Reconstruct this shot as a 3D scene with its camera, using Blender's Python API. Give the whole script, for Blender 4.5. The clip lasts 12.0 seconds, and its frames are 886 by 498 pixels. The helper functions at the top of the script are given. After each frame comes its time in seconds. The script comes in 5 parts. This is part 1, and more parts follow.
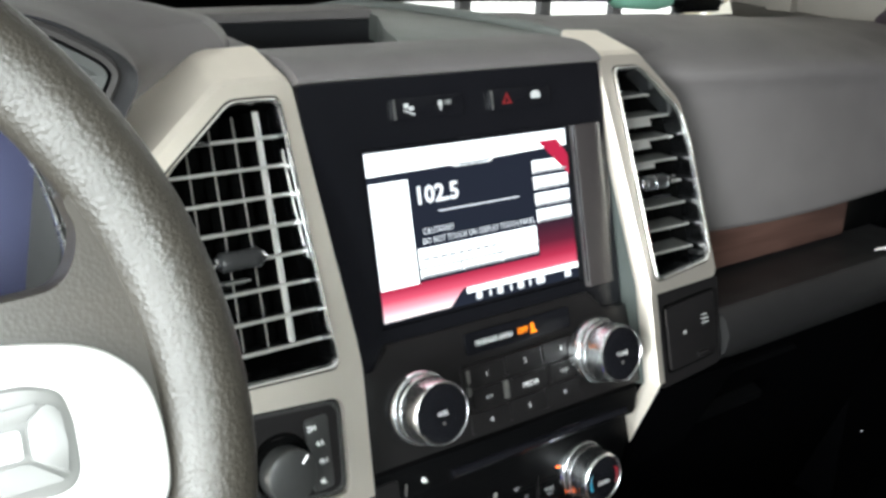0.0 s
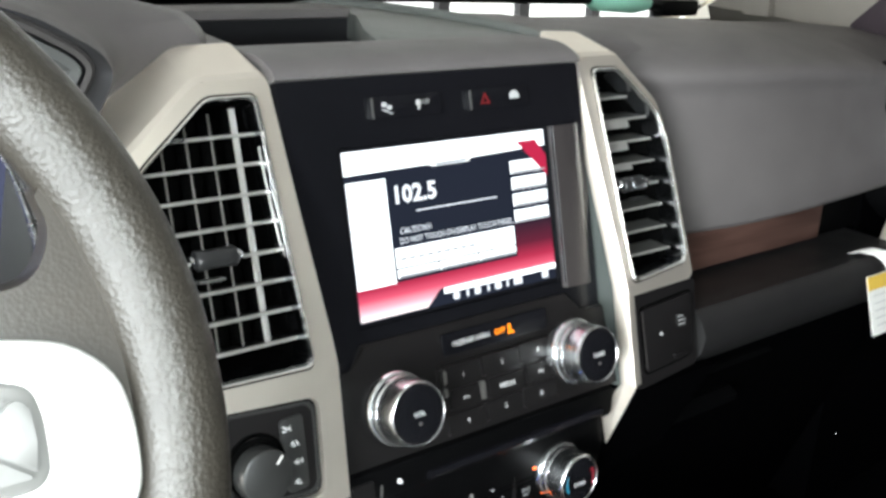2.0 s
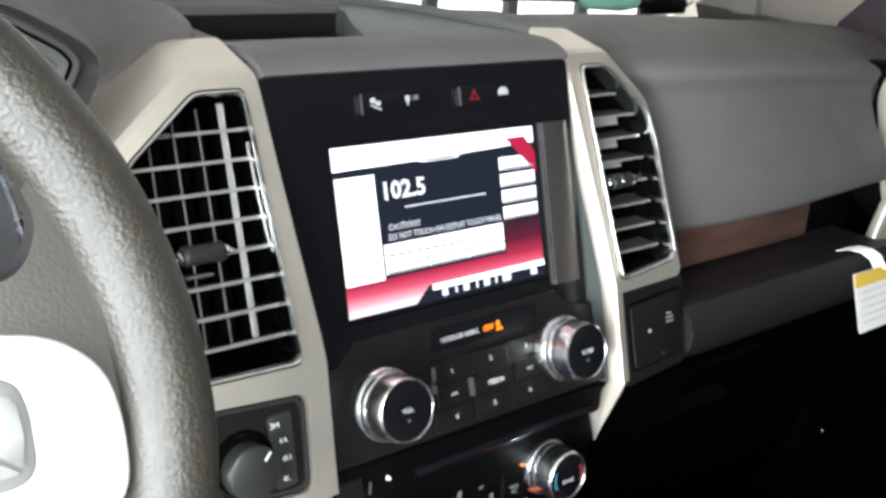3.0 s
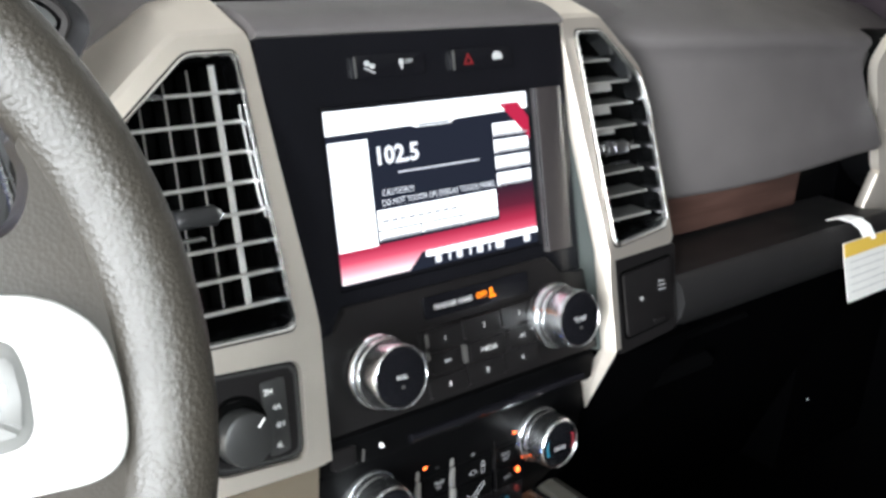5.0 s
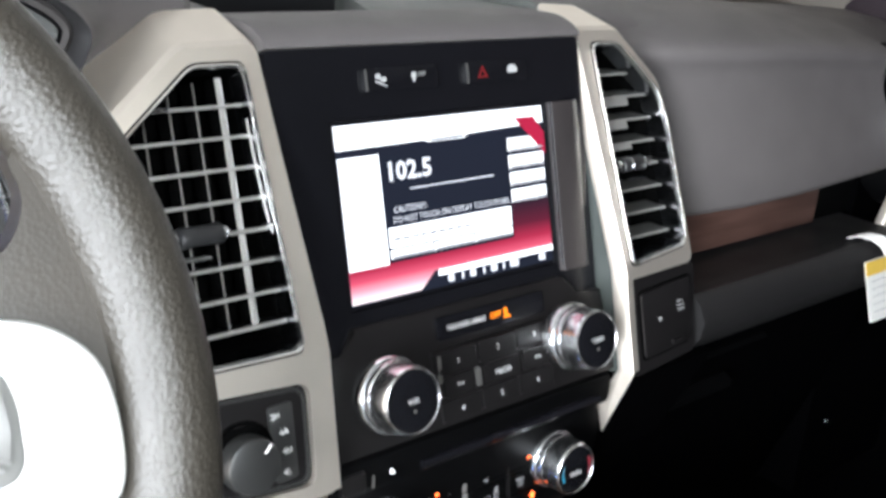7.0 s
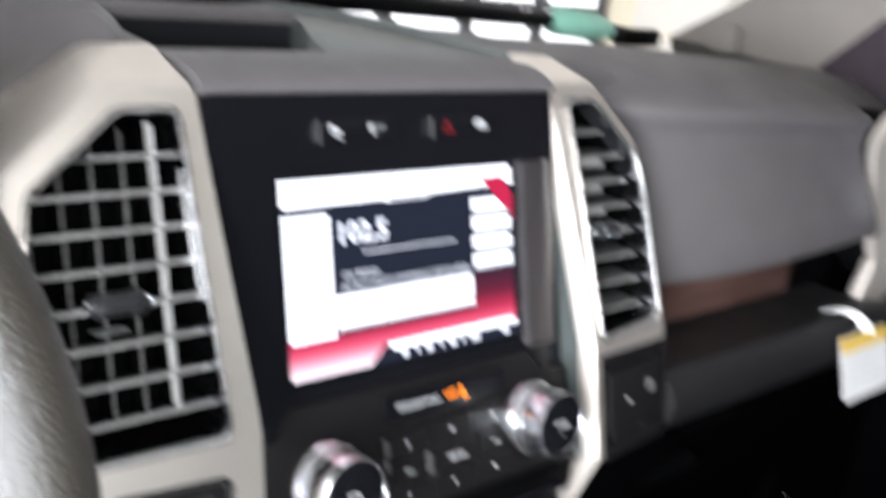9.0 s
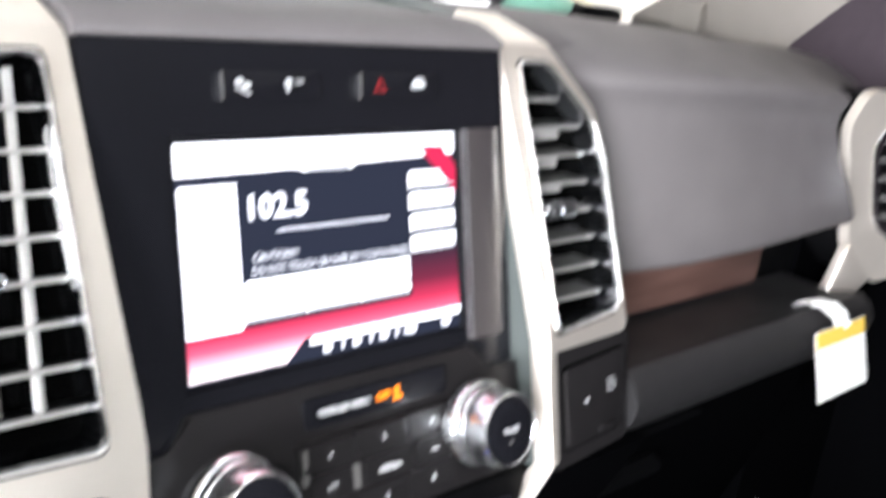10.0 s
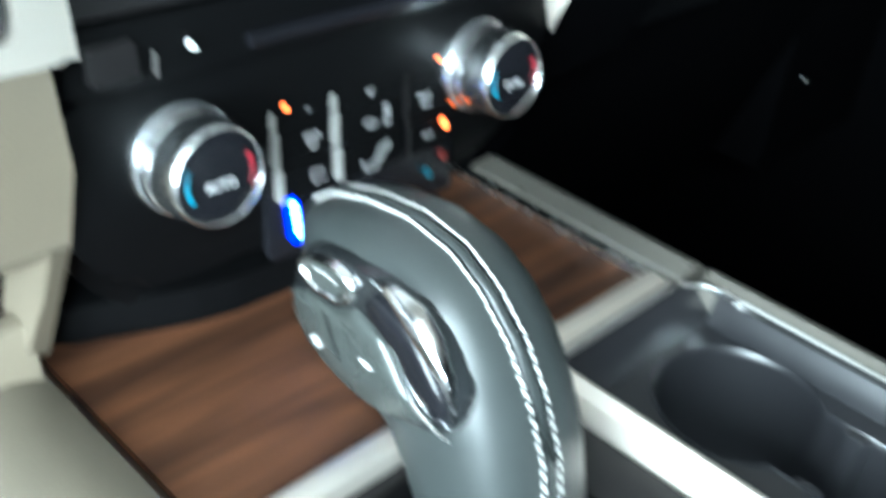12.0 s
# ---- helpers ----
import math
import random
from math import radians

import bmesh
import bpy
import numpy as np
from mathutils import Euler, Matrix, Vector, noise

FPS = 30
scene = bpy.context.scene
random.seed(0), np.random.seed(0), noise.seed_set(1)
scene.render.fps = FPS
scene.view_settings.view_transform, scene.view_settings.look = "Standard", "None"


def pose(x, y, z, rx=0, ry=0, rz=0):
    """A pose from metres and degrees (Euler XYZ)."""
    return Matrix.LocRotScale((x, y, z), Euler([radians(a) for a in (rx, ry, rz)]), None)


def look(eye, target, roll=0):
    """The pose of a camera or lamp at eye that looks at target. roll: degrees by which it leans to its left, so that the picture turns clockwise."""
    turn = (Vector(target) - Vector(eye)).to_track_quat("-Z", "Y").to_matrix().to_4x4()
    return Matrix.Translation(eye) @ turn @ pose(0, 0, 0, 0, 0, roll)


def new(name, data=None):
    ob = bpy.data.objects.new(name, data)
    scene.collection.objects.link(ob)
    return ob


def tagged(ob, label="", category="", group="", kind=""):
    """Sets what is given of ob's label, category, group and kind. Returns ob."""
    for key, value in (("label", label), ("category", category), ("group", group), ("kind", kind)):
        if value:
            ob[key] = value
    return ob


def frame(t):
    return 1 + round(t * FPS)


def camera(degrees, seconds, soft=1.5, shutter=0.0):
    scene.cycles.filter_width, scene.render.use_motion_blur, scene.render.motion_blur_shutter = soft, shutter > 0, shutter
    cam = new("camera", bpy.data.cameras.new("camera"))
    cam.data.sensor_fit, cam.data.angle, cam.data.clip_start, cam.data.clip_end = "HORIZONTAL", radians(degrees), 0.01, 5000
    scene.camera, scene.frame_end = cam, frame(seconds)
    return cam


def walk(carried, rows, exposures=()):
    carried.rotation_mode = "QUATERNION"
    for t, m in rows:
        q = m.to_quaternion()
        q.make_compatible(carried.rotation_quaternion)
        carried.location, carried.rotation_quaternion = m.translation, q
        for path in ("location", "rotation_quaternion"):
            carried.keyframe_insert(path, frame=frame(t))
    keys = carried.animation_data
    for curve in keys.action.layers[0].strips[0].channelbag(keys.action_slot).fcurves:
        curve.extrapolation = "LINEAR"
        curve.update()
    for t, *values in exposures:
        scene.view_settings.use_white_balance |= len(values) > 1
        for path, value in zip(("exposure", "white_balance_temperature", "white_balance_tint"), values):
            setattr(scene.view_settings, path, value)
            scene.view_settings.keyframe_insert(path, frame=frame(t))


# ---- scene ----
cam = camera(47.7, 12.0, soft=3.1, shutter=1.0)
# seconds, place, turn
PATH = [
    (0.0, -0.4245, -0.5038, 1.5232, 71.08, -2.35, -37.23),
    (0.5, -0.4234, -0.5044, 1.5241, 71.03, -2.55, -37.34),
    (1.0, -0.4232, -0.5042, 1.5220, 71.21, -2.68, -37.66),
    (1.5, -0.4222, -0.5032, 1.5226, 71.13, -2.95, -37.92),
    (2.0, -0.4231, -0.5023, 1.5204, 71.30, -3.09, -38.34),
    (2.5, -0.4218, -0.5032, 1.5215, 71.17, -3.20, -38.51),
    (3.0, -0.4232, -0.5012, 1.5190, 71.22, -3.42, -38.98),
    (5.0, -0.4263, -0.4928, 1.5122, 69.73, -3.91, -39.94),
    (5.5, -0.4269, -0.4927, 1.5126, 69.63, -3.97, -39.96),
    (6.0, -0.4211, -0.4903, 1.5117, 69.68, -3.97, -39.40),
    (6.5, -0.4193, -0.4829, 1.5113, 69.60, -4.11, -39.35),
    (6.7, -0.4191, -0.4806, 1.5065, 69.97, -3.97, -39.45),
    (8.5, -0.3853, -0.4372, 1.5099, 72.08, -6.08, -40.73),
    (9.0, -0.3742, -0.4210, 1.5084, 72.49, -7.08, -41.32),
    (9.2, -0.3660, -0.4181, 1.5127, 72.26, -8.12, -40.95),
    (9.5, -0.3616, -0.4215, 1.5051, 73.94, -8.43, -41.55),
    (10.0, -0.3104, -0.3766, 1.4770, 72.59, -7.91, -43.54),
    (10.2, -0.2897, -0.3561, 1.4526, 71.43, -6.89, -43.89),
    (10.5, -0.2516, -0.3379, 1.4558, 62.94, -7.78, -40.35),
    (10.7, -0.2706, -0.3397, 1.3964, 66.21, -3.97, -43.81),
    (11.0, -0.2753, -0.3495, 1.3984, 63.18, -5.69, -42.44),
    (11.2, -0.2755, -0.3422, 1.3812, 62.06, -7.17, -42.37),
    (11.5, -0.2682, -0.3485, 1.3673, 57.90, -6.35, -42.74),
    (11.7, -0.2678, -0.3458, 1.3332, 57.83, -5.70, -43.96),
    (11.8, -0.2650, -0.3394, 1.3195, 57.60, -5.35, -44.49),
    (11.9, -0.2592, -0.3346, 1.3123, 56.96, -5.17, -44.75),
    (12.0, -0.2543, -0.3306, 1.3062, 56.51, -5.25, -45.05),
]
# shaking of the carried camera: seconds, degrees of yaw and pitch within a frame
SHAKE = [(8.5, -0.22, 0.22), (9.0, -0.38, 0.34), (9.5, -0.16, -0.22), (10.0, -0.2, -0.27), (10.5, -0.45, 1.6), (11.0, -0.12, 0.3), (11.5, -0.55, 0.1), (12.0, -0.32, 0.36)]
rows = [(r[0], pose(*r[1:])) for r in PATH]
for t, yaw, up in SHAKE:
    m = dict(rows)[t]
    for k in (-1, 1):
        if t + k / 30 <= 12.0:
            rows.append((t + k / 30, m @ pose(0, 0, 0, -k * up, k * yaw, 0)))
rows.sort(key=lambda r: r[0])
walk(cam, rows, [(0.0, 0.53, 6250, 4), (6.7, 0.47, 6150, 10), (8.5, 0.64, 6050, 11), (9.5, 0.84, 6150, 15), (10.0, 1.28, 6200, 14), (10.5, 1.3, 6250, 12), (11.0, 0.75, 6050, 6), (11.5, 1.05, 5650, 3), (12.0, 1.42, 5400, -6)])

# ---- light ----
world = bpy.data.worlds.new("hall_sky")
scene.world = world
world.use_nodes = True
wn = world.node_tree.nodes
sky = wn.new("ShaderNodeTexSky")
sky.sky_type, sky.sun_disc = "NISHITA", False
sky.sun_elevation, sky.sun_rotation = radians(40), radians(-60)
world.node_tree.links.new(sky.outputs[0], wn["Background"].inputs[0])
wn["Background"].inputs[1].default_value = 0.05


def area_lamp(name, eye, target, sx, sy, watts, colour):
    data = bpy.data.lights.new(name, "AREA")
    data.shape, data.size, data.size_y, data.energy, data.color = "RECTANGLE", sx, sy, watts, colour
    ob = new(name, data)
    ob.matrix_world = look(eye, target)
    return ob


area_lamp("open_door_light", (-1.0, -0.56, 1.42), (0.0, -0.10, 1.28), 0.62, 0.66, 40, (0.97, 0.99, 1.0))
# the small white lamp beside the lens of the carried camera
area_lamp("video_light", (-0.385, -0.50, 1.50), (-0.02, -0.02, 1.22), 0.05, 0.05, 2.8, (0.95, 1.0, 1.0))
area_lamp("windscreen_light", (0.0, 0.10, 1.66), (0.0, -0.25, 1.2), 1.1, 0.4, 0.4, (0.95, 0.98, 1.0))
# added lamp without a visible fixture, brightens the hall wall
area_lamp("hall_fill_light", (8.5, 0.8, 4.5), (8.6, 3.2, 1.5), 4.0, 3.0, 520, (1.0, 0.98, 0.94))


# ---- materials ----
def material(name, base, rough=0.5, metal=0.0, coat=0.0, vary=0.0, vary_scale=40.0, bump=0.0, bump_scale=400.0, second=None, specular=0.5):
    m = bpy.data.materials.new(name)
    m.use_nodes = True
    n, l = m.node_tree.nodes, m.node_tree.links
    b = n["Principled BSDF"]
    b.inputs["Base Color"].default_value = (*base, 1)
    b.inputs["Roughness"].default_value = rough
    b.inputs["Metallic"].default_value = metal
    b.inputs["Coat Weight"].default_value = coat
    b.inputs["Coat Roughness"].default_value = 0.08
    b.inputs["Specular IOR Level"].default_value = specular
    if vary or bump:
        tc = n.new("ShaderNodeTexCoord")
    if vary:
        t = n.new("ShaderNodeTexNoise")
        t.inputs["Scale"].default_value, t.inputs["Detail"].default_value = vary_scale, 6
        l.new(tc.outputs["Object"], t.inputs["Vector"])
        mix = n.new("ShaderNodeMix")
        mix.data_type = "RGBA"
        l.new(t.outputs[0], mix.inputs[0])
        two = second or tuple(c * (1 - vary) for c in base)
        mix.inputs[6].default_value = (*[min(1, c * (1 + vary)) for c in base], 1)
        mix.inputs[7].default_value = (*two, 1)
        l.new(mix.outputs[2], b.inputs["Base Color"])
        r = n.new("ShaderNodeMapRange")
        r.inputs[3].default_value, r.inputs[4].default_value = max(0.02, rough - 0.08), min(1, rough + 0.08)
        l.new(t.outputs[0], r.inputs[0])
        l.new(r.outputs[0], b.inputs["Roughness"])
    if bump:
        v = n.new("ShaderNodeTexVoronoi")
        v.inputs["Scale"].default_value = bump_scale
        l.new(tc.outputs["Object"], v.inputs["Vector"])
        q = n.new("ShaderNodeBump")
        q.inputs["Strength"].default_value, q.inputs["Distance"].default_value = bump, 0.0006
        l.new(v.outputs[0], q.inputs["Height"])
        l.new(q.outputs[0], b.inputs["Normal"])
    return m


def glowing(name, colour, strength):
    m = bpy.data.materials.new(name)
    m.use_nodes = True
    n = m.node_tree.nodes
    n.remove(n["Principled BSDF"])
    e = n.new("ShaderNodeEmission")
    e.inputs[0].default_value, e.inputs[1].default_value = (*colour, 1), strength
    m.node_tree.links.new(e.outputs[0], n["Material Output"].inputs[0])
    return m


def rim_leather():
    """Dark leather with a coarse, rounded grain whose crowns shine."""
    m = material("grained_wheel_leather", (0.019, 0.0163, 0.0126), 0.47, vary=0.22, vary_scale=60, specular=0.42)
    n, l = m.node_tree.nodes, m.node_tree.links
    b = n["Principled BSDF"]
    tc, warp, mixv = n.new("ShaderNodeTexCoord"), n.new("ShaderNodeTexNoise"), n.new("ShaderNodeVectorMath")
    warp.inputs["Scale"].default_value = 260
    mixv.operation = "MULTIPLY_ADD"
    mixv.inputs[1].default_value = (0.0007, 0.0007, 0.0007)
    cells, fine, add, q = n.new("ShaderNodeTexVoronoi"), n.new("ShaderNodeTexNoise"), n.new("ShaderNodeMath"), n.new("ShaderNodeBump")
    cells.feature = "SMOOTH_F1"
    cells.inputs["Scale"].default_value, cells.inputs["Smoothness"].default_value = 560, 0.55
    fine.inputs["Scale"].default_value, fine.inputs["Detail"].default_value = 1500, 2
    add.operation = "MULTIPLY_ADD"
    add.inputs[1].default_value = -2.2
    l.new(tc.outputs["Object"], warp.inputs["Vector"])
    l.new(warp.outputs[1], mixv.inputs[0])
    l.new(tc.outputs["Object"], mixv.inputs[2])
    l.new(mixv.outputs[0], cells.inputs["Vector"])
    l.new(tc.outputs["Object"], fine.inputs["Vector"])
    l.new(cells.outputs[0], add.inputs[0])
    l.new(fine.outputs[0], add.inputs[2])
    q.inputs["Strength"].default_value, q.inputs["Distance"].default_value = 0.38, 0.00045
    l.new(add.outputs[0], q.inputs["Height"])
    l.new(q.outputs[0], b.inputs["Normal"])
    return m


def wood_material(name, dark, light):
    m = material(name, light, 0.55, specular=0.3)
    n, l = m.node_tree.nodes, m.node_tree.links
    b = n["Principled BSDF"]
    tc, mp = n.new("ShaderNodeTexCoord"), n.new("ShaderNodeMapping")
    mp.inputs["Scale"].default_value = (6, 110, 60)
    t = n.new("ShaderNodeTexNoise")
    t.inputs["Scale"].default_value, t.inputs["Detail"].default_value, t.inputs["Distortion"].default_value = 1.0, 5, 0.6
    ramp = n.new("ShaderNodeValToRGB")
    ramp.color_ramp.elements[0].position, ramp.color_ramp.elements[0].color = 0.34, (*dark, 1)
    ramp.color_ramp.elements[1].position, ramp.color_ramp.elements[1].color = 0.66, (*light, 1)
    l.new(tc.outputs["Object"], mp.inputs[0])
    l.new(mp.outputs[0], t.inputs["Vector"])
    l.new(t.outputs[0], ramp.inputs[0])
    l.new(ramp.outputs[0], b.inputs["Base Color"])
    q = n.new("ShaderNodeBump")
    q.inputs["Strength"].default_value, q.inputs["Distance"].default_value = 0.25, 0.0004
    l.new(t.outputs[0], q.inputs["Height"])
    l.new(q.outputs[0], b.inputs["Normal"])
    return m


DASH = material("dash_soft_plastic", (0.112, 0.102, 0.101), 0.58, vary=0.12, vary_scale=25, bump=0.3, bump_scale=1100, specular=0.36)
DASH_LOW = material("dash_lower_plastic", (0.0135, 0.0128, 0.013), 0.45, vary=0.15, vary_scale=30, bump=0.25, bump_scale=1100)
BLACK = material("matt_black_plastic", (0.0017, 0.0017, 0.0019), 0.5, vary=0.2, vary_scale=60, specular=0.07)
GLOSS = material("gloss_black_panel", (0.006, 0.006, 0.0075), 0.22, vary=0.2, vary_scale=30, specular=0.3)
PANEL = material("dark_grey_panel", (0.0085, 0.0077, 0.0079), 0.40, vary=0.15, vary_scale=80, specular=0.22)
SILVER = material("satin_champagne_paint", (0.74, 0.676, 0.597), 0.43, metal=0.84, vary=0.04, vary_scale=60)
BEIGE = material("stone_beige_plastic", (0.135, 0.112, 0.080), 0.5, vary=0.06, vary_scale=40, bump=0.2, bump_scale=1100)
CHROME = material("bright_chrome", (0.88, 0.89, 0.9), 0.16, metal=1.0)
SATIN = material("satin_aluminium", (0.78, 0.78, 0.77), 0.27, metal=1.0, vary=0.06, vary_scale=90)
SLAT = material("vent_slat_silver", (0.36, 0.35, 0.33), 0.34, metal=0.55, vary=0.08, vary_scale=120)
SLAT_MID = material("vent_upright_grey", (0.090, 0.086, 0.078), 0.42, metal=0.3, vary=0.1, vary_scale=120)
LEATHER = material("black_leather", (0.023, 0.026, 0.0255), 0.37, vary=0.2, vary_scale=60, bump=0.14, bump_scale=1300, specular=0.45)
RIMSKIN = rim_leather()
BRIGHTBLACK = material("glossy_dark_switch", (0.03, 0.032, 0.034), 0.12, metal=0.6, vary=0.1, vary_scale=60)
SWITCH = material("satin_grey_switch", (0.06, 0.066, 0.062), 0.28, metal=0.5, vary=0.1, vary_scale=60)
HUB = material("satin_silver_wheel_cover", (0.78, 0.77, 0.74), 0.45, vary=0.03, vary_scale=30)
GREYBTN = material("grey_switch_plastic", (0.0990, 0.0968, 0.0922), 0.5, vary=0.08, vary_scale=60)
THREAD = material("white_thread", (0.55, 0.55, 0.53), 0.8, vary=0.08, vary_scale=900)
WOOD = wood_material("walnut_wood", (0.014, 0.0055, 0.0028), (0.092, 0.036, 0.0155))
ROSEWOOD = wood_material("rosy_walnut_strip", (0.050, 0.024, 0.019), (0.115, 0.062, 0.049))
PRINT = material("white_print", (0.75, 0.75, 0.74), 0.6)
PRINT_DIM = material("grey_print", (0.35, 0.35, 0.35), 0.6)
RED_PRINT = material("red_print", (0.13, 0.006, 0.008), 0.5)
# black without specular: the shade inside recesses is put into the colour
DARK = material("recess_shade_black", (0.002, 0.002, 0.002), 0.9, specular=0.0)
GREEN = material("mint_green_plastic", (0.27, 0.55, 0.41), 0.45, vary=0.1, vary_scale=60)
PAPER = material("white_card", (0.8, 0.79, 0.76), 0.7, vary=0.04, vary_scale=50)
YELLOW = material("yellow_print", (0.75, 0.5, 0.08), 0.6)
# darker rail paint: the lamp's fall-off across the console is put into it
DIM_RAIL = material("dimmed_rail_paint", (0.105, 0.097, 0.083), 0.3, metal=0.35, vary=0.06, vary_scale=60)
PILLAR = material("grey_beige_pillar_plastic", (0.205, 0.184, 0.160), 0.6, vary=0.08, vary_scale=30, bump=0.2, bump_scale=1100)
SLAT_DIM = material("vent_slat_dark", (0.06, 0.06, 0.057), 0.4, vary=0.1, vary_scale=120)
HEADLINE = material("beige_headliner", (0.36, 0.33, 0.29), 0.9, vary=0.08, vary_scale=120, bump=0.2, bump_scale=1500)
SLIDER = material("dark_satin_slider", (0.03, 0.03, 0.031), 0.3, metal=0.4, vary=0.1, vary_scale=90)
LIP = material("soft_grey_lip", (0.034, 0.031, 0.030), 0.75, vary=0.1, vary_scale=60, specular=0.12)
POD = material("pale_pod_plastic", (0.10, 0.098, 0.093), 0.5, vary=0.08, vary_scale=60)
PODGREY = material("pod_grey_plastic", (0.04, 0.04, 0.038), 0.5, vary=0.08, vary_scale=60)
PODGREY_WARM = material("brown_grey_cheek_plastic", (0.034, 0.029, 0.029), 0.45, vary=0.1, vary_scale=60)
TRAY = material("dark_tray_plastic_and_shade", (0.0115, 0.0115, 0.0130), 0.34, vary=0.15, vary_scale=60)
PRINT_SOFT = material("soft_white_print", (0.42, 0.42, 0.42), 0.6)
SMOKE = material("smoked_chrome", (0.34, 0.35, 0.37), 0.18, metal=1.0, vary=0.06, vary_scale=80)
SPOKE = material("smooth_wheel_leather", (0.024, 0.0205, 0.0165), 0.46, vary=0.2, vary_scale=60, bump=0.15, bump_scale=620, specular=0.34)
DIAL = material("dial_grey_plastic", (0.022, 0.022, 0.0215), 0.45, vary=0.12, vary_scale=80)
TEAL = material("teal_grey_shaded_wall", (0.065, 0.073, 0.069), 0.35, vary=0.1, vary_scale=50)
RAIL_BEIGE = material("dull_beige_rail", (0.092, 0.078, 0.058), 0.42, vary=0.08, vary_scale=50, bump=0.15, bump_scale=1100)
STRIP = material("grey_key_strip", (0.11, 0.105, 0.10), 0.4, metal=0.3, vary=0.1, vary_scale=90)
BRUSHED = material("brushed_knob_metal", (0.88, 0.89, 0.90), 0.25, metal=1.0)
PLATE = material("teal_grey_soft_plastic", (0.10, 0.107, 0.10), 0.5, vary=0.1, vary_scale=25, bump=0.25, bump_scale=1100)
# near-black without specular: the footwell's shade is put into this colour
FOOT = material("footwell_shade_black", (0.0012, 0.0012, 0.0014), 0.95, vary=0.2, vary_scale=80, specular=0.0)
CONCRETE = material("hall_concrete", (0.35, 0.34, 0.32), 0.7, vary=0.15, vary_scale=3)
PLASTER = material("hall_white_wall", (0.75, 0.73, 0.68), 0.8, vary=0.05, vary_scale=3)
FRAME = material("dark_window_frame", (0.05, 0.05, 0.055), 0.5, vary=0.1, vary_scale=20)
PURPLE = material("dark_plum_cloth", (0.02, 0.0115, 0.0165), 0.8, vary=0.2, vary_scale=60)
LCD_DARK = glowing("lcd_dark", (0.017, 0.020, 0.032), 1.0)
LCD_WHITE = glowing("lcd_white", (0.95, 0.97, 1.0), 1.6)
LCD_TEXT = glowing("lcd_text", (0.9, 0.93, 1.0), 1.1)
LCD_RED = glowing("lcd_red", (0.45, 0.02, 0.06), 1.0)
AMBER = glowing("amber_lamp", (1.0, 0.24, 0.012), 1.7)
ORANGE = glowing("orange_lamp", (1.0, 0.14, 0.03), 4.5)
BLUE = glowing("blue_lamp", (0.16, 0.42, 1.0), 13.0)
BLUE_HALO = glowing("blue_halo", (0.002, 0.02, 1.0), 2.2)
CYAN = material("cyan_print", (0.008, 0.115, 0.175), 0.5)
FRAME_CHROME = material("soft_bright_chrome", (0.93, 0.93, 0.92), 0.2, metal=1.0)
REDMARK = material("red_scale_print", (0.15, 0.005, 0.013), 0.5)
DIM_CYAN = material("dim_cyan_print", (0.006, 0.06, 0.085), 0.5)
DIM_RED = material("dim_red_print", (0.07, 0.006, 0.004), 0.5)
LCD_GREY = glowing("lcd_grey", (0.42, 0.43, 0.46), 1.0)


def screen_fade():
    m = glowing("lcd_red_fade", (1, 1, 1), 1.0)
    n, l = m.node_tree.nodes, m.node_tree.links
    tc, sep, mr, ramp = n.new("ShaderNodeTexCoord"), n.new("ShaderNodeSeparateXYZ"), n.new("ShaderNodeMapRange"), n.new("ShaderNodeValToRGB")
    mr.inputs[1].default_value, mr.inputs[2].default_value = -0.0077, -0.0526
    e = ramp.color_ramp.elements
    e[0].color, e[1].color = (0.03, 0.014, 0.024, 1), (1.0, 1.0, 1.0, 1)
    for at, c in ((0.3, (0.10, 0.014, 0.03)), (0.52, (0.36, 0.025, 0.06)), (0.66, (0.62, 0.08, 0.14)), (0.78, (0.85, 0.33, 0.40)), (0.9, (1.0, 0.78, 0.82))):
        e.new(at).color = (*c, 1)
    em = [k for k in n if k.type == "EMISSION"][0]
    em.inputs[1].default_value = 1.15
    l.new(tc.outputs["Object"], sep.inputs[0])
    l.new(sep.outputs[2], mr.inputs[0])
    l.new(mr.outputs[0], ramp.inputs[0])
    l.new(ramp.outputs[0], em.inputs[0])
    return m


LCD_BAND = screen_fade()
DAY = glowing("bright_daylight", (1.0, 0.99, 0.96), 1.6)


# ---- building tools ----
TILT = radians(15)
# frame of the centre stack: u to the right, d into the dash, v up along the screen
STACK = Matrix.Translation((0, 0, 1.32)) @ Matrix.Rotation(-TILT, 4, "X")


def thing(name, label, category, base, kind="", group=""):
    ob = new(name)
    ob.empty_display_size = 0.02
    ob.matrix_world = Matrix.Translation(base) if not isinstance(base, Matrix) else base
    bpy.context.view_layer.update()
    return tagged(ob, label, category, group, kind)


def part(name, bm, mat, parent=None, label="", m=None, smooth=35):
    if m is not None:
        bmesh.ops.transform(bm, matrix=m, verts=bm.verts)
    if parent is not None:
        top = parent.matrix_world.copy()
        bmesh.ops.transform(bm, matrix=top.inverted(), verts=bm.verts)
    bmesh.ops.recalc_face_normals(bm, faces=bm.faces)
    me = bpy.data.meshes.new(name)
    for f in bm.faces:
        f.smooth = True
    bm.to_mesh(me)
    bm.free()
    me.materials.append(mat)
    me.set_sharp_from_angle(angle=radians(smooth))
    ob = new(name, me)
    if parent is not None:
        ob.parent = parent
        ob.matrix_world = parent.matrix_world
    if label:
        ob["label"] = label
    bpy.context.view_layer.update()
    return ob


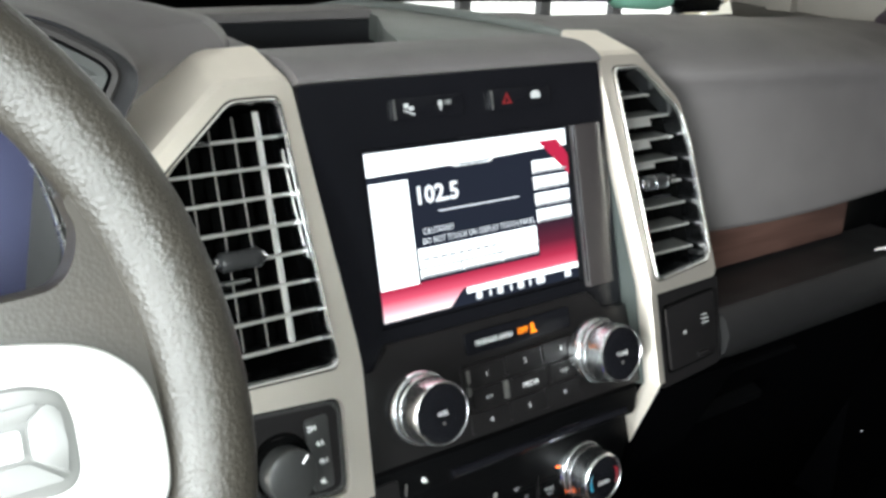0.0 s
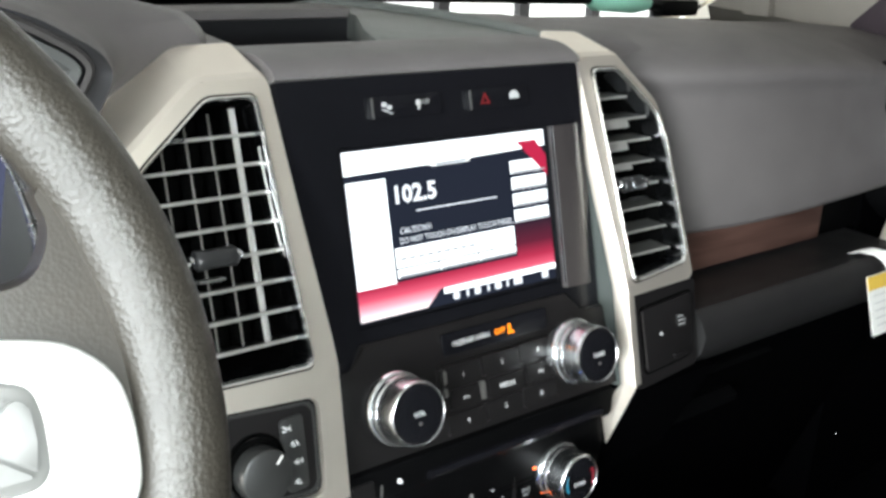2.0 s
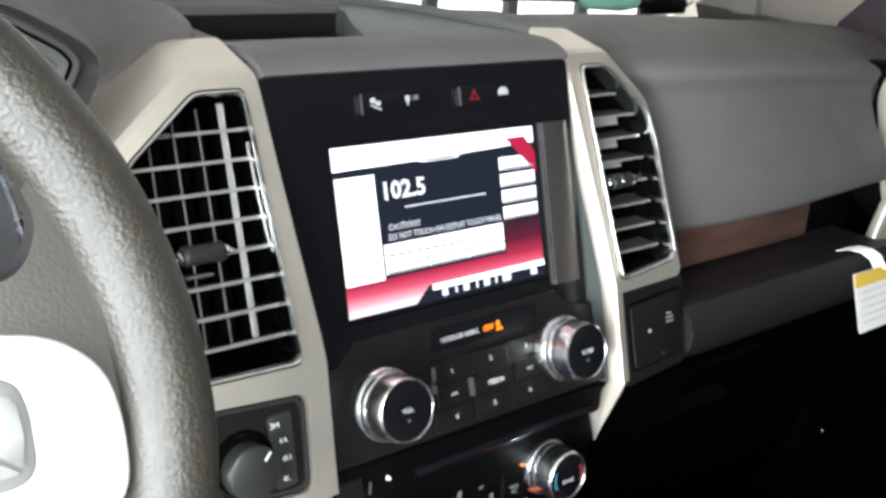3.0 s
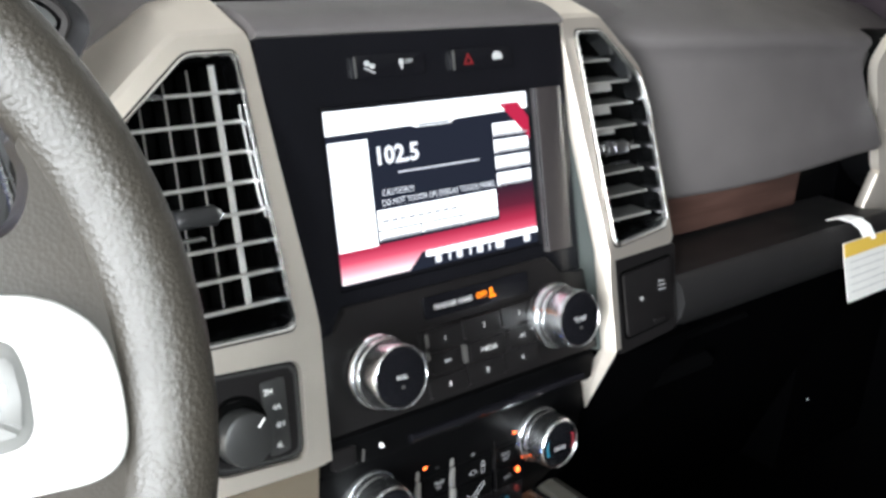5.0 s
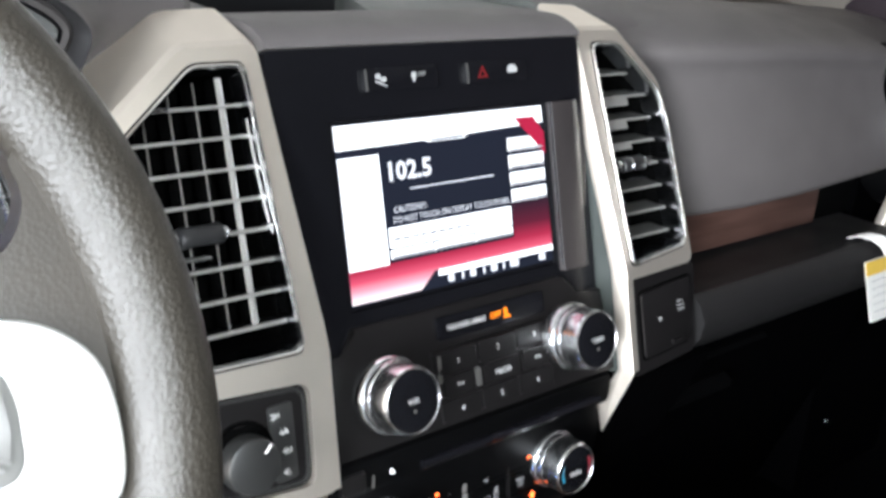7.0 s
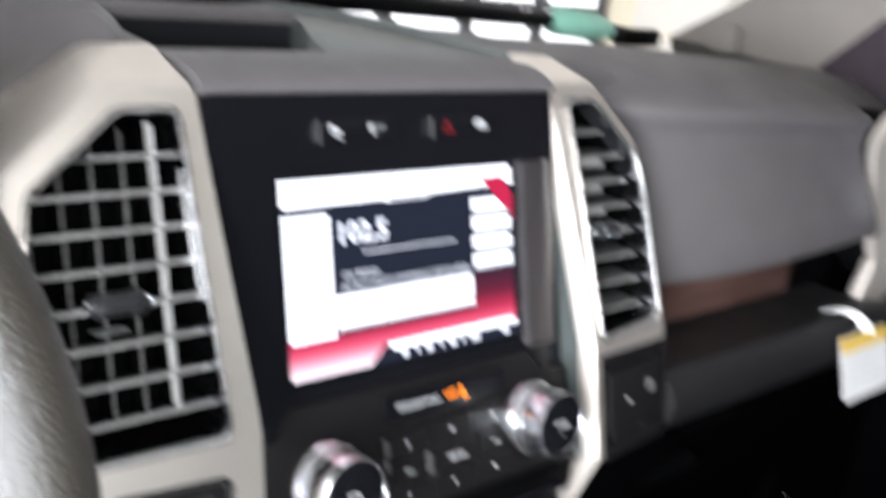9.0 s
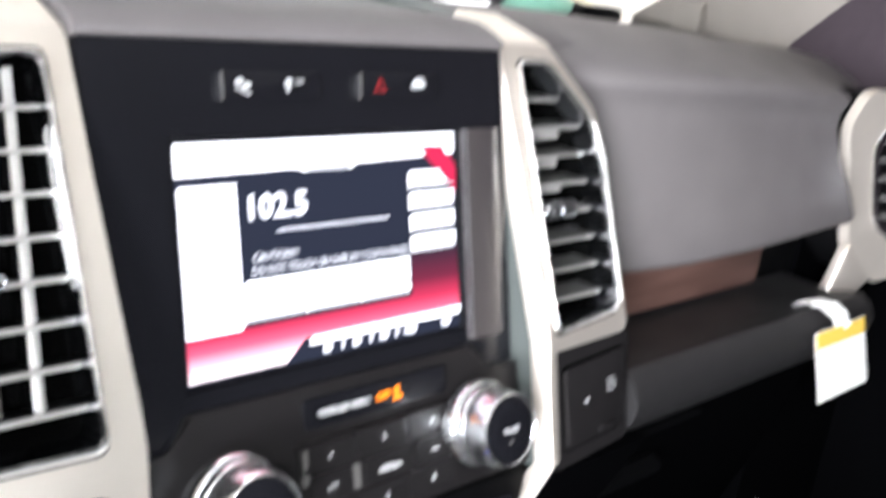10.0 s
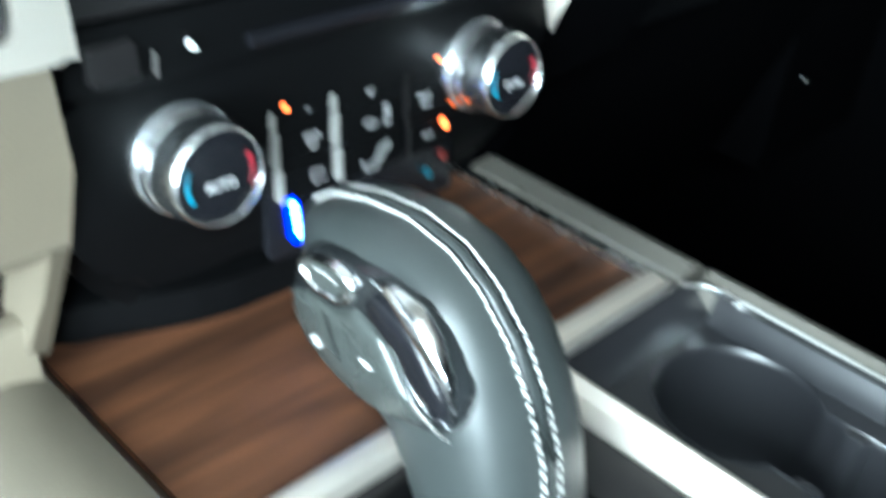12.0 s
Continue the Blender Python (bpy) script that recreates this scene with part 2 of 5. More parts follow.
def setting(name, bm, mat, label, category="", m=None, smooth=35):
    return tagged(part(name, bm, mat, None, "", m, smooth), label, category, kind="structure")


def box(x0, x1, y0, y1, z0, z1, bevel=0.0, seg=2, bm=None):
    own = bm is None
    b = bmesh.new()
    bmesh.ops.create_cube(b, size=1)
    bmesh.ops.transform(b, matrix=Matrix.LocRotScale(((x0 + x1) / 2, (y0 + y1) / 2, (z0 + z1) / 2), None, (x1 - x0, y1 - y0, z1 - z0)), verts=b.verts)
    if bevel:
        bmesh.ops.bevel(b, geom=b.edges[:], offset=bevel, segments=seg, affect="EDGES", profile=0.6)
    if own:
        return b
    merge(bm, b)
    return bm


def merge(a, b):
    me = bpy.data.meshes.new("tmp")
    b.to_mesh(me)
    b.free()
    a.from_mesh(me)
    bpy.data.meshes.remove(me)
    return a


def loft(rings, closed=True, caps=True):
    bm = bmesh.new()
    vs = [[bm.verts.new(p) for p in ring] for ring in rings]
    n = len(rings[0])
    for a, b in zip(vs, vs[1:]):
        for i in range(n if closed else n - 1):
            j = (i + 1) % n
            bm.faces.new((a[i], a[j], b[j], b[i]))
    if caps and closed:
        bm.faces.new(vs[0][::-1])
        bm.faces.new(vs[-1])
    return bm


def prism(poly, lift0, lift1, place, bevel=0.0, seg=2):
    """poly: points (a, b); place(a, b, h) gives the point in space."""
    bm = loft([[place(a, b, lift0) for a, b in poly], [place(a, b, lift1) for a, b in poly]])
    if bevel:
        bmesh.ops.bevel(bm, geom=bm.edges[:], offset=bevel, segments=seg, affect="EDGES", profile=0.6)
    return bm


def lathe(profile, n=48, m=None):
    """profile: (radius, height) about +z."""
    rings = [[(r * math.cos(2 * math.pi * k / n), r * math.sin(2 * math.pi * k / n), h) for k in range(n)] for r, h in profile]
    bm = loft(rings, caps=True)
    if m is not None:
        bmesh.ops.transform(bm, matrix=m, verts=bm.verts)
    return bm


def rounded(x0, x1, y0, y1, r, seg=4):
    out = []
    for cx, cy, a in ((x1 - r, y1 - r, 0), (x0 + r, y1 - r, 90), (x0 + r, y0 + r, 180), (x1 - r, y0 + r, 270)):
        for k in range(seg + 1):
            t = radians(a + 90 * k / seg)
            out.append((cx + r * math.cos(t), cy + r * math.sin(t)))
    return out


def soften(poly, r, seg=3):
    """Rounds the corners of a polygon."""
    out = []
    n = len(poly)
    for i in range(n):
        p, a, b = Vector(poly[i]), Vector(poly[i - 1]), Vector(poly[(i + 1) % n])
        ra = min(r, (a - p).length * 0.45)
        rb = min(r, (b - p).length * 0.45)
        s, e = p + (a - p).normalized() * ra, p + (b - p).normalized() * rb
        for k in range(seg + 1):
            t = k / seg
            out.append(tuple(s * (1 - t) ** 2 + p * 2 * t * (1 - t) + e * t * t))
    return out


def ring_plate(outer, inner, h0, h1, place):
    """A frame between two outlines with the same number of points."""
    bm = bmesh.new()
    n = len(outer)
    v = [[bm.verts.new(place(a, b, h)) for a, b in poly] for poly, h in ((outer, h0), (outer, h1), (inner, h1), (inner, h0))]
    for k in range(4):
        for i in range(n):
            j = (i + 1) % n
            bm.faces.new((v[k][i], v[k][j], v[(k + 1) % 4][j], v[(k + 1) % 4][i]))
    return bm


def sweep(points, radius, n=8, flat=1.0):
    """A tube along points; radius: one number or one for each point."""
    pts = [Vector(p) for p in points]
    rings = []
    for i, p in enumerate(pts):
        d = (pts[min(i + 1, len(pts) - 1)] - pts[max(i - 1, 0)]).normalized()
        s = d.cross(Vector((0, 0, 1)) if abs(d.z) < 0.9 else Vector((0, 1, 0))).normalized()
        u = s.cross(d)
        r = radius[i] if isinstance(radius, (list, tuple)) else radius
        rings.append([p + r * (math.cos(2 * math.pi * k / n) * s + flat * math.sin(2 * math.pi * k / n) * u) for k in range(n)])
    return loft(rings)


def text_mesh(words, size, place_m, mat, parent, name="lettering", bold=0.0, wide=1.0):
    data = bpy.data.curves.new("words", "FONT")
    data.body, data.size, data.align_x, data.align_y = words, size, "CENTER", "CENTER"
    data.offset, data.extrude, data.resolution_u = bold, 0.0, 2
    ob = bpy.data.objects.new("words", data)
    scene.collection.objects.link(ob)
    bpy.context.view_layer.update()
    me = bpy.data.meshes.new_from_object(ob.evaluated_get(bpy.context.evaluated_depsgraph_get()))
    bpy.data.objects.remove(ob)
    bm = bmesh.new()
    bm.from_mesh(me)
    bpy.data.meshes.remove(me)
    bmesh.ops.transform(bm, matrix=place_m @ Matrix.Diagonal((wide, 1, 1, 1)), verts=bm.verts)
    return part(name, bm, mat, parent)


def stack_uv(u, v, d, lean=0.0):
    """Writing upright on the stack's face at u, v and depth d; lean in degrees more than the screen."""
    return STACK @ Matrix.Translation((u, d, v)) @ pose(0, 0, 0, 90 - lean)


def in_stack(u, v, d):
    return STACK @ Vector((u, d, v))


def vent_d(v):
    """Depth of the vents' face, which leans back more than the screen."""
    return (v - 0.095) * 0.17 if v > -0.07 else -0.028 - (v + 0.07) * 0.02


# ---- hall outside ----
setting("ground", box(-12, 16, -12, 12, -0.1, 0.0), CONCRETE, "grey concrete floor of the hall", "floor")
hall = thing("wall_north", "white hall wall with bright windows in dark frames", "wall", (0, 5.2, 0), "structure")
part("wall_below", box(-8, 6.5, 5.2, 5.4, 0.0, 0.6), PLASTER, hall)
part("wall_above", box(-8, 6.5, 5.2, 5.4, 3.2, 4.6), PLASTER, hall)
part("post", box(6.5, 6.85, 5.15, 5.4, 0.0, 4.6, 0.02), material("cream_post_paint", (0.78, 0.72, 0.56), 0.6, vary=0.05, vary_scale=5), hall)
for k in range(9):
    part("wall_panel", box(6.85 + k * 0.75, 7.585 + k * 0.75, 5.2 + 0.03 * (k % 2), 5.4, 0.0, 4.6, 0.01), PLASTER, hall)
for k in range(18):
    x = -7.6 + k * 0.783
    win = part("window", ring_plate([(x, 0.6), (x + 0.783, 0.6), (x + 0.783, 3.2), (x, 3.2)], [(x + 0.05, 0.65), (x + 0.733, 0.65), (x + 0.733, 3.15), (x + 0.05, 3.15)], 5.2, 5.32, lambda a, b, h: (a, h, b)), FRAME, hall)
    part("pane", box(x + 0.05, x + 0.733, 5.27, 5.29, 0.65, 3.15), DAY, win)
    part("glazing_bar", box(x + 0.05, x + 0.733, 5.22, 5.262, 1.02, 1.07), FRAME, win)
setting("wall_east", box(13.6, 13.8, -10, 5.2, 0, 4.6), PLASTER, "plain white hall wall", "wall")
setting("wall_west", box(-8.2, -8.0, -10, 5.2, 0, 4.6), PLASTER, "plain white hall wall", "wall")
setting("wall_south", box(-8, 13.6, -10.2, -10, 0, 4.6), PLASTER, "plain white hall wall", "wall")
setting("ceiling", box(-8.2, 13.8, -10.2, 5.4, 4.6, 4.8), PLASTER, "plain white hall ceiling", "ceiling")

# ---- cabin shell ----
setting("cabin_floor", box(-0.95, 0.95, -1.6, 0.65, 0.55, 0.6), FOOT, "black carpeted cabin floor, deepened with painted shade", "floor")
setting("firewall", box(-0.95, 0.95, 0.43, 0.47, 0.6, 1.385), FOOT, "black carpeted bulkhead under the dashboard, deepened with painted shade", "wall")
setting("roof", box(-0.8, 0.8, -1.6, -0.39, 1.90, 1.94, 0.01), HEADLINE, "beige cloth cabin roof lining", "ceiling")
setting("wall_back", box(-0.95, 0.95, -1.65, -1.6, 0.55, 1.94), BLACK, "dark rear cabin wall", "wall")


def windscreen():
    t = thing("windscreen", "large raked clear windscreen glass", "windscreen", (0, 0.44, 1.4), "structure")
    m = material("windscreen_glass", (1, 1, 1), 0.0)
    b = m.node_tree.nodes["Principled BSDF"]
    b.inputs["Transmission Weight"].default_value, b.inputs["IOR"].default_value = 1.0, 1.02
    g = part("pane", loft([[(-0.76, 0.44, 1.385), (0.76, 0.44, 1.385), (0.76, 0.446, 1.388), (-0.76, 0.446, 1.388)], [(-0.70, -0.402, 1.88), (0.70, -0.402, 1.88), (0.70, -0.396, 1.884), (-0.70, -0.396, 1.884)]]), m, t)
    g.visible_shadow = False
    on_glass = lambda p, q, h: (p, 0.44 - (q - 1.385) * 1.701 - 0.004 + h, q - 0.002)
    part("shade_band", prism([(-0.74, 1.386), (0.34, 1.386), (0.30, 1.405), (0.22, 1.425), (0.10, 1.440), (-0.74, 1.440)], 0.0, 0.002, on_glass), BLACK, t, "black printed edge band")


windscreen()


def wiper():
    t = thing("windscreen_wiper", "black wiper resting on the windscreen with a mint green sleeve", "wiper", (0.3, 0.44, 1.42))
    pts = [(-0.30, 0.445, 1.420), (-0.04, 0.440, 1.431), (0.111, 0.432, 1.433), (0.30, 0.431, 1.431), (0.45, 0.430, 1.427), (0.557, 0.430, 1.424), (0.685, 0.430, 1.415), (0.78, 0.430, 1.405)]
    part("blade", sweep(pts, [0.010, 0.012, 0.013, 0.014, 0.013, 0.012, 0.012, 0.011], 10, 0.8), BLACK, t)
    part("sleeve", sweep([(0.557, 0.429, 1.424), (0.575, 0.428, 1.424), (0.645, 0.428, 1.4195), (0.672, 0.428, 1.4165)], [0.009, 0.021, 0.021, 0.014], 14, 0.85), GREEN, t, "mint green sleeve")
    part("tip_block", box(0.70, 0.78, 0.418, 0.440, 1.396, 1.420, 0.005), BLACK, t)


wiper()


PILLAR_X = 0.70


def a_pillar(s):
    t = thing("a_pillar", "beige plastic windscreen pillar trim", "pillar", (s * 0.7, 0.3, 1.38), "structure")
    a = [(0.83, 0.43, 1.38), (0.788, 0.41, 1.412), (0.781, 0.30, 1.410), (0.774, 0.20, 1.404), (0.769, 0.14, 1.395), (0.765, 0.095, 1.385), (0.87, 0.43, 1.38)]
    b = [(PILLAR_X + 0.02, -0.36, 1.89), (PILLAR_X - 0.02, -0.37, 1.885), (PILLAR_X - 0.03, -0.385, 1.88), (PILLAR_X - 0.03, -0.40, 1.88), (PILLAR_X - 0.025, -0.41, 1.88), (PILLAR_X, -0.43, 1.88), (PILLAR_X + 0.12, -0.36, 1.89)]
    rings = [[tuple(p[i] + (q[i] - p[i]) * k for i in range(3)) for p, q in zip(a, b)] for k in (0, 0.33, 0.66, 1)]
    part("cover", loft([[(s * p[0], p[1], p[2]) for p in ring] for ring in rings]), PILLAR, t)
    part("cap", box(s * 0.778 - 0.012, s * 0.778 + 0.012, 0.295, 0.335, 1.408, 1.442, 0.003), PILLAR, t)


for side in (-1, 1):
    a_pillar(side)


def passenger_door():
    t = thing("door_1", "closed cabin door, blackened as shade, with an added opaque pane", "door", (0.85, -0.4, 0.6), "structure")
    # door panel blackened: shade is put into its colour
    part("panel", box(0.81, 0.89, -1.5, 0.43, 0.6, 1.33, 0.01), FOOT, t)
    part("belt_trim", box(0.80, 0.86, -1.5, 0.43, 1.33, 1.39, 0.012), PURPLE, t)
    part("window_frame", box(0.79, 0.85, -1.6, -0.45, 1.85, 1.91, 0.01), PURPLE, t)
    # opaque pane, added to keep light from this side out of the cabin
    part("blocking_pane", box(0.84, 0.848, -1.5, 0.1, 1.39, 1.86), material("opaque_dark_pane", (0.02, 0.014, 0.018), 0.1), t)
    part("mirror_cover", loft([[(x, y, z) for y, z in ((0.172, 1.372), (0.06, 1.360), (-0.18, 1.385), (-0.18, 1.54), (-0.02, 1.56), (0.11, 1.474), (0.168, 1.415))] for x in (0.755, 0.838)]), PURPLE, t)


passenger_door()
setting("door_frame", box(-0.90, -0.80, -1.6, -0.40, 1.88, 1.94, 0.01), PURPLE, "dark upper frame of the open driver door", "frame")
setting("wall_rear_side", box(-0.93, -0.88, -1.65, -1.08, 0.6, 1.94, 0.01), BLACK, "dark rear side panel of the cabin", "wall")
setting("door_sill", box(-0.95, -0.85, -1.1, 0.43, 0.55, 0.72, 0.02), BLACK, "black sill of the open driver door", "sill")


# ---- dashboard ----
def dash_passenger():
    t = thing("passenger_dash", "dark grey soft dashboard with a walnut strip and open shelf", "dashboard", (0.42, 0.1, 0.75), "structure")
    prof = [(0.42, 1.395), (0.34, 1.412), (0.22, 1.426), (0.12, 1.430), (0.075, 1.427), (0.045, 1.420), (0.022, 1.413), (0.008, 1.4085), (-0.001, 1.4035), (-0.0030, 1.3985), (0.0008, 1.3915), (0.0050, 1.385), (0.0058, 1.377), (0.0035, 1.364), (-0.0020, 1.345), (-0.013, 1.31), (-0.021, 1.286), (-0.018, 1.280), (-0.012, 1.278), (0.035, 1.281),
            (0.2, 1.30), (0.42, 1.32)]
    cols = ((0.204, 0.052, 0, 0.0155), (0.228, 0.040, 0, 0.015), (0.25, 0.030, 0, 0.0145), (0.28, 0.020, 0, 0.013), (0.33, 0.009, 0, 0.0105), (0.40, 0.002, 0.001, 0.007), (0.48, 0.0, 0.004, 0.003), (0.54, 0.0, 0.008, 0.0), (0.582, 0.0, 0.010, -0.001))
    part("upper_pad", loft([[(x - max(0, x - 0.45) * 1.9 * (max(1.28, z) - 1.28) * (y < 0.2), y + (dy if y < 0.2 else 0), z - (dz if z > 1.33 else low_by if z < 1.296 else low_by * 0.6)) for y, z in prof] for x, dy, dz, low_by in cols]), DASH, t, smooth=60)
    part("end_top", loft([[(x, y + dy, z - 0.007 - dy * 0.2) for y, z in ((0.42, 1.39), (0.34, 1.409), (0.22, 1.423), (0.12, 1.427), (0.075, 1.423), (0.045, 1.411), (0.022, 1.396), (0.01, 1.38), (0.01, 1.285), (0.42, 1.285))] for x, dy in ((0.535, 0.006), (0.64, 0.02), (0.80, 0.06))]), DASH, t)
    part("walnut_strip", box(0.205, 0.502, 0.018, 0.032, 1.222, 1.262, 0.002), ROSEWOOD, t, "red-brown walnut strip")
    low = [(0.03, 1.218), (-0.02, 1.217), (-0.036, 1.222), (-0.048, 1.224), (-0.058, 1.218), (-0.064, 1.206), (-0.062, 1.192), (-0.052, 1.178), (-0.03, 1.168), (0.0, 1.166), (0.03, 1.166)]
    part("shelf", loft([[(x, y, z) for y, z in low] for x in (0.215, 0.3, 0.45, 0.575)]), DASH_LOW, t)
    # glovebox and end block: shade below the shelf is put into their colour
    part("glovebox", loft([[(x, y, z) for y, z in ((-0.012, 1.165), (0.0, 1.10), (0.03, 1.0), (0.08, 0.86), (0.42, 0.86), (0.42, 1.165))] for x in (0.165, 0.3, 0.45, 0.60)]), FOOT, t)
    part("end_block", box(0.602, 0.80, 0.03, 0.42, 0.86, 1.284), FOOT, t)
    part("back_board", box(0.215, 0.60, 0.034, 0.05, 1.216, 1.285), BLACK, t)
    # a bright point of light, put in as a white dot
    part("white_dot", lathe([(0.0013, 0.0), (0.0011, 0.001), (0.0001, 0.0013)], 12, Matrix.Translation((0.646, 0.0302, 0.945)) @ pose(0, 0, 0, 90)), PRINT, t, "tiny white dot painted as a bright point")
    part("glovebox_handle", loft([[(x, y, z) for y, z in ((-0.010, 1.092), (-0.016, 1.094), (-0.017, 1.101), (-0.008, 1.106), (0.004, 1.104), (0.004, 1.092))] for x in (0.246, 0.262, 0.335, 0.347)]), BLACK, t)
    part("glovebox_lip", loft([[(x, y, z) for y, z in ((-0.011, 1.130), (-0.014, 1.132), (-0.0105, 1.135), (0.0, 1.135), (0.0, 1.130))] for x in (0.285, 0.40)]), BLACK, t)


dash_passenger()


def end_vent():
    t = thing("end_air_vent", "silver framed air vent at the end of the dashboard", "air vent", (0.62, -0.02, 1.30))
    pl = lambda a, b, h: Vector((0.597 + a * 0.80, -0.012 - a * 0.45 + h + b * 0.22, 1.262 + b))
    out = soften([(0.0, 0.10), (0.025, 0.135), (0.14, 0.135), (0.14, -0.01), (0.03, -0.040), (0.004, -0.012)], 0.012)
    inn = soften([(0.028, 0.085), (0.045, 0.108), (0.13, 0.108), (0.13, 0.012), (0.06, -0.002), (0.03, 0.012)], 0.012)
    part("surround", ring_plate(out, inn, 0.0, 0.010, pl), SILVER, t)
    part("lower_arm", prism(soften([(0.0035, -0.006), (0.030, -0.036), (0.0, -0.060), (-0.020, -0.050)], 0.006), -0.001, 0.009, pl, 0.002), SILVER, t)
    # black shell, added so that the gap beside the pad reads dark
    part("back_shell", ring_plate([(p + 0.004, q * 0.97) for p, q in out], inn, 0.0105, 0.05, pl), BLACK, t, "black shell added to darken the gap by the surround")
    rim = soften([(0.034, 0.083), (0.048, 0.103), (0.126, 0.103), (0.126, 0.016), (0.062, 0.003), (0.036, 0.015)], 0.012)
    part("chrome_frame", ring_plate(inn, rim, -0.002, 0.02, pl), CHROME, t)
    for k in range(5):
        b = 0.09 - k * 0.0174
        part("slat", loft([[pl(a, b + e, h) for e, h in ((0.001, 0.008), (0.0012, 0.025), (-0.0012, 0.025), (-0.001, 0.008))] for a in (0.036, 0.126)]), SLAT, t)
    part("housing", prism(inn, 0.03, 0.034, pl), BLACK, t)


end_vent()


def dash_middle():
    t = thing("centre_dash_top", "dark grey dashboard top with a shallow storage tray", "dashboard", (0, 0.2, 1.3), "structure")
    prof = [(in_stack(0, 0.098, 0.02)[1], in_stack(0, 0.098, 0.02)[2])]
    for v, d in ((0.1015, -0.004), (0.1035, -0.0045), (0.106, -0.003), (0.110, 0.001), (0.115, 0.008), (0.119, 0.016), (0.122, 0.026)):
        p = in_stack(0, v, d)
        prof.append((p.y, p.z))
    prof += [(0.075, 1.4312), (0.090, 1.4302), (0.094, 1.427), (0.094, 1.36), (0.07, 1.36)]
    part("brow", loft([[(x, y, z) for y, z in prof] for x in (-0.1285, -0.06, 0.06, 0.1285)]), DASH, t, smooth=60)
    # floor and back wall dark: the tray's inner shade is put into their colour
    part("tray_floor", box(-0.20, 0.10, 0.095, 0.43, 1.36, 1.39), TRAY, t)
    part("tray_back", box(-0.20, 0.10, 0.277, 0.287, 1.39, 1.428), TRAY, t)
    part("tray_side", prism(soften([(-0.128, 0.0945), (-0.113, 0.0945), (-0.102, 0.18), (-0.083, 0.284), (-0.083, 0.36), (-0.20, 0.36), (-0.20, 0.20), (-0.128, 0.11)], 0.004), 1.391, 1.4285, lambda p, q, h: (p, q, h), 0.002), DASH, t)
    part("cover", loft([[(x, y, z) for y, z in ((0.273, 1.4285), (0.275, 1.4315), (0.28, 1.4325), (0.32, 1.432), (0.345, 1.4285), (0.36, 1.40), (0.355, 1.391), (0.273, 1.4245))] for x in (-0.084, 0.0, 0.09)]), DASH, t)
    plate = [(-0.004, 0.0945), (0.128, 0.0945), (0.146, 0.10), (0.150, 0.16), (0.148, 0.23), (0.134, 0.30), (0.107, 0.350), (0.094, 0.355), (0.092, 0.285), (0.078, 0.246), (0.030, 0.164)]
    part("storage_plate", prism(soften(plate, 0.006), 1.405, 1.4285, lambda p, q, h: (p, q, h), 0.0015), PLATE, t, "grey textured plate")
    part("plate_rim", sweep([(0.139, 0.072, 1.4285), (0.146, 0.092, 1.4295), (0.1515, 0.13, 1.4300), (0.1530, 0.18, 1.4305), (0.150, 0.235, 1.4305), (0.137, 0.300, 1.4300), (0.105, 0.356, 1.4290), (0.064, 0.368, 1.4275)], [0.003, 0.0045, 0.005, 0.005, 0.005, 0.005, 0.005, 0.004], 12), PLATE, t, "rounded pale rim", smooth=80)
    # plain black strip along the windscreen base
    part("windscreen_base_strip", box(-0.70, 0.20, 0.375, 0.43, 1.38, 1.398, 0.004), BLACK, t)
    slope = ((0.154, ((0.070, 1.416), (0.074, 1.426), (0.085, 1.4295), (0.25, 1.430), (0.36, 1.426), (0.42, 1.40), (0.42, 1.37), (0.08, 1.412))), (0.20, ((0.062, 1.406), (0.070, 1.423), (0.092, 1.4302), (0.25, 1.4285), (0.36, 1.419), (0.42, 1.398), (0.42, 1.37), (0.08, 1.40))), (0.25, ((0.052, 1.39), (0.066, 1.418), (0.10, 1.431), (0.25, 1.427), (0.36, 1.412), (0.42, 1.396), (0.42, 1.37), (0.08, 1.38))))
    part("side_slope", loft([[(x, y, z) for y, z in prf] for x, prf in slope]), DASH, t, smooth=60)


dash_middle()


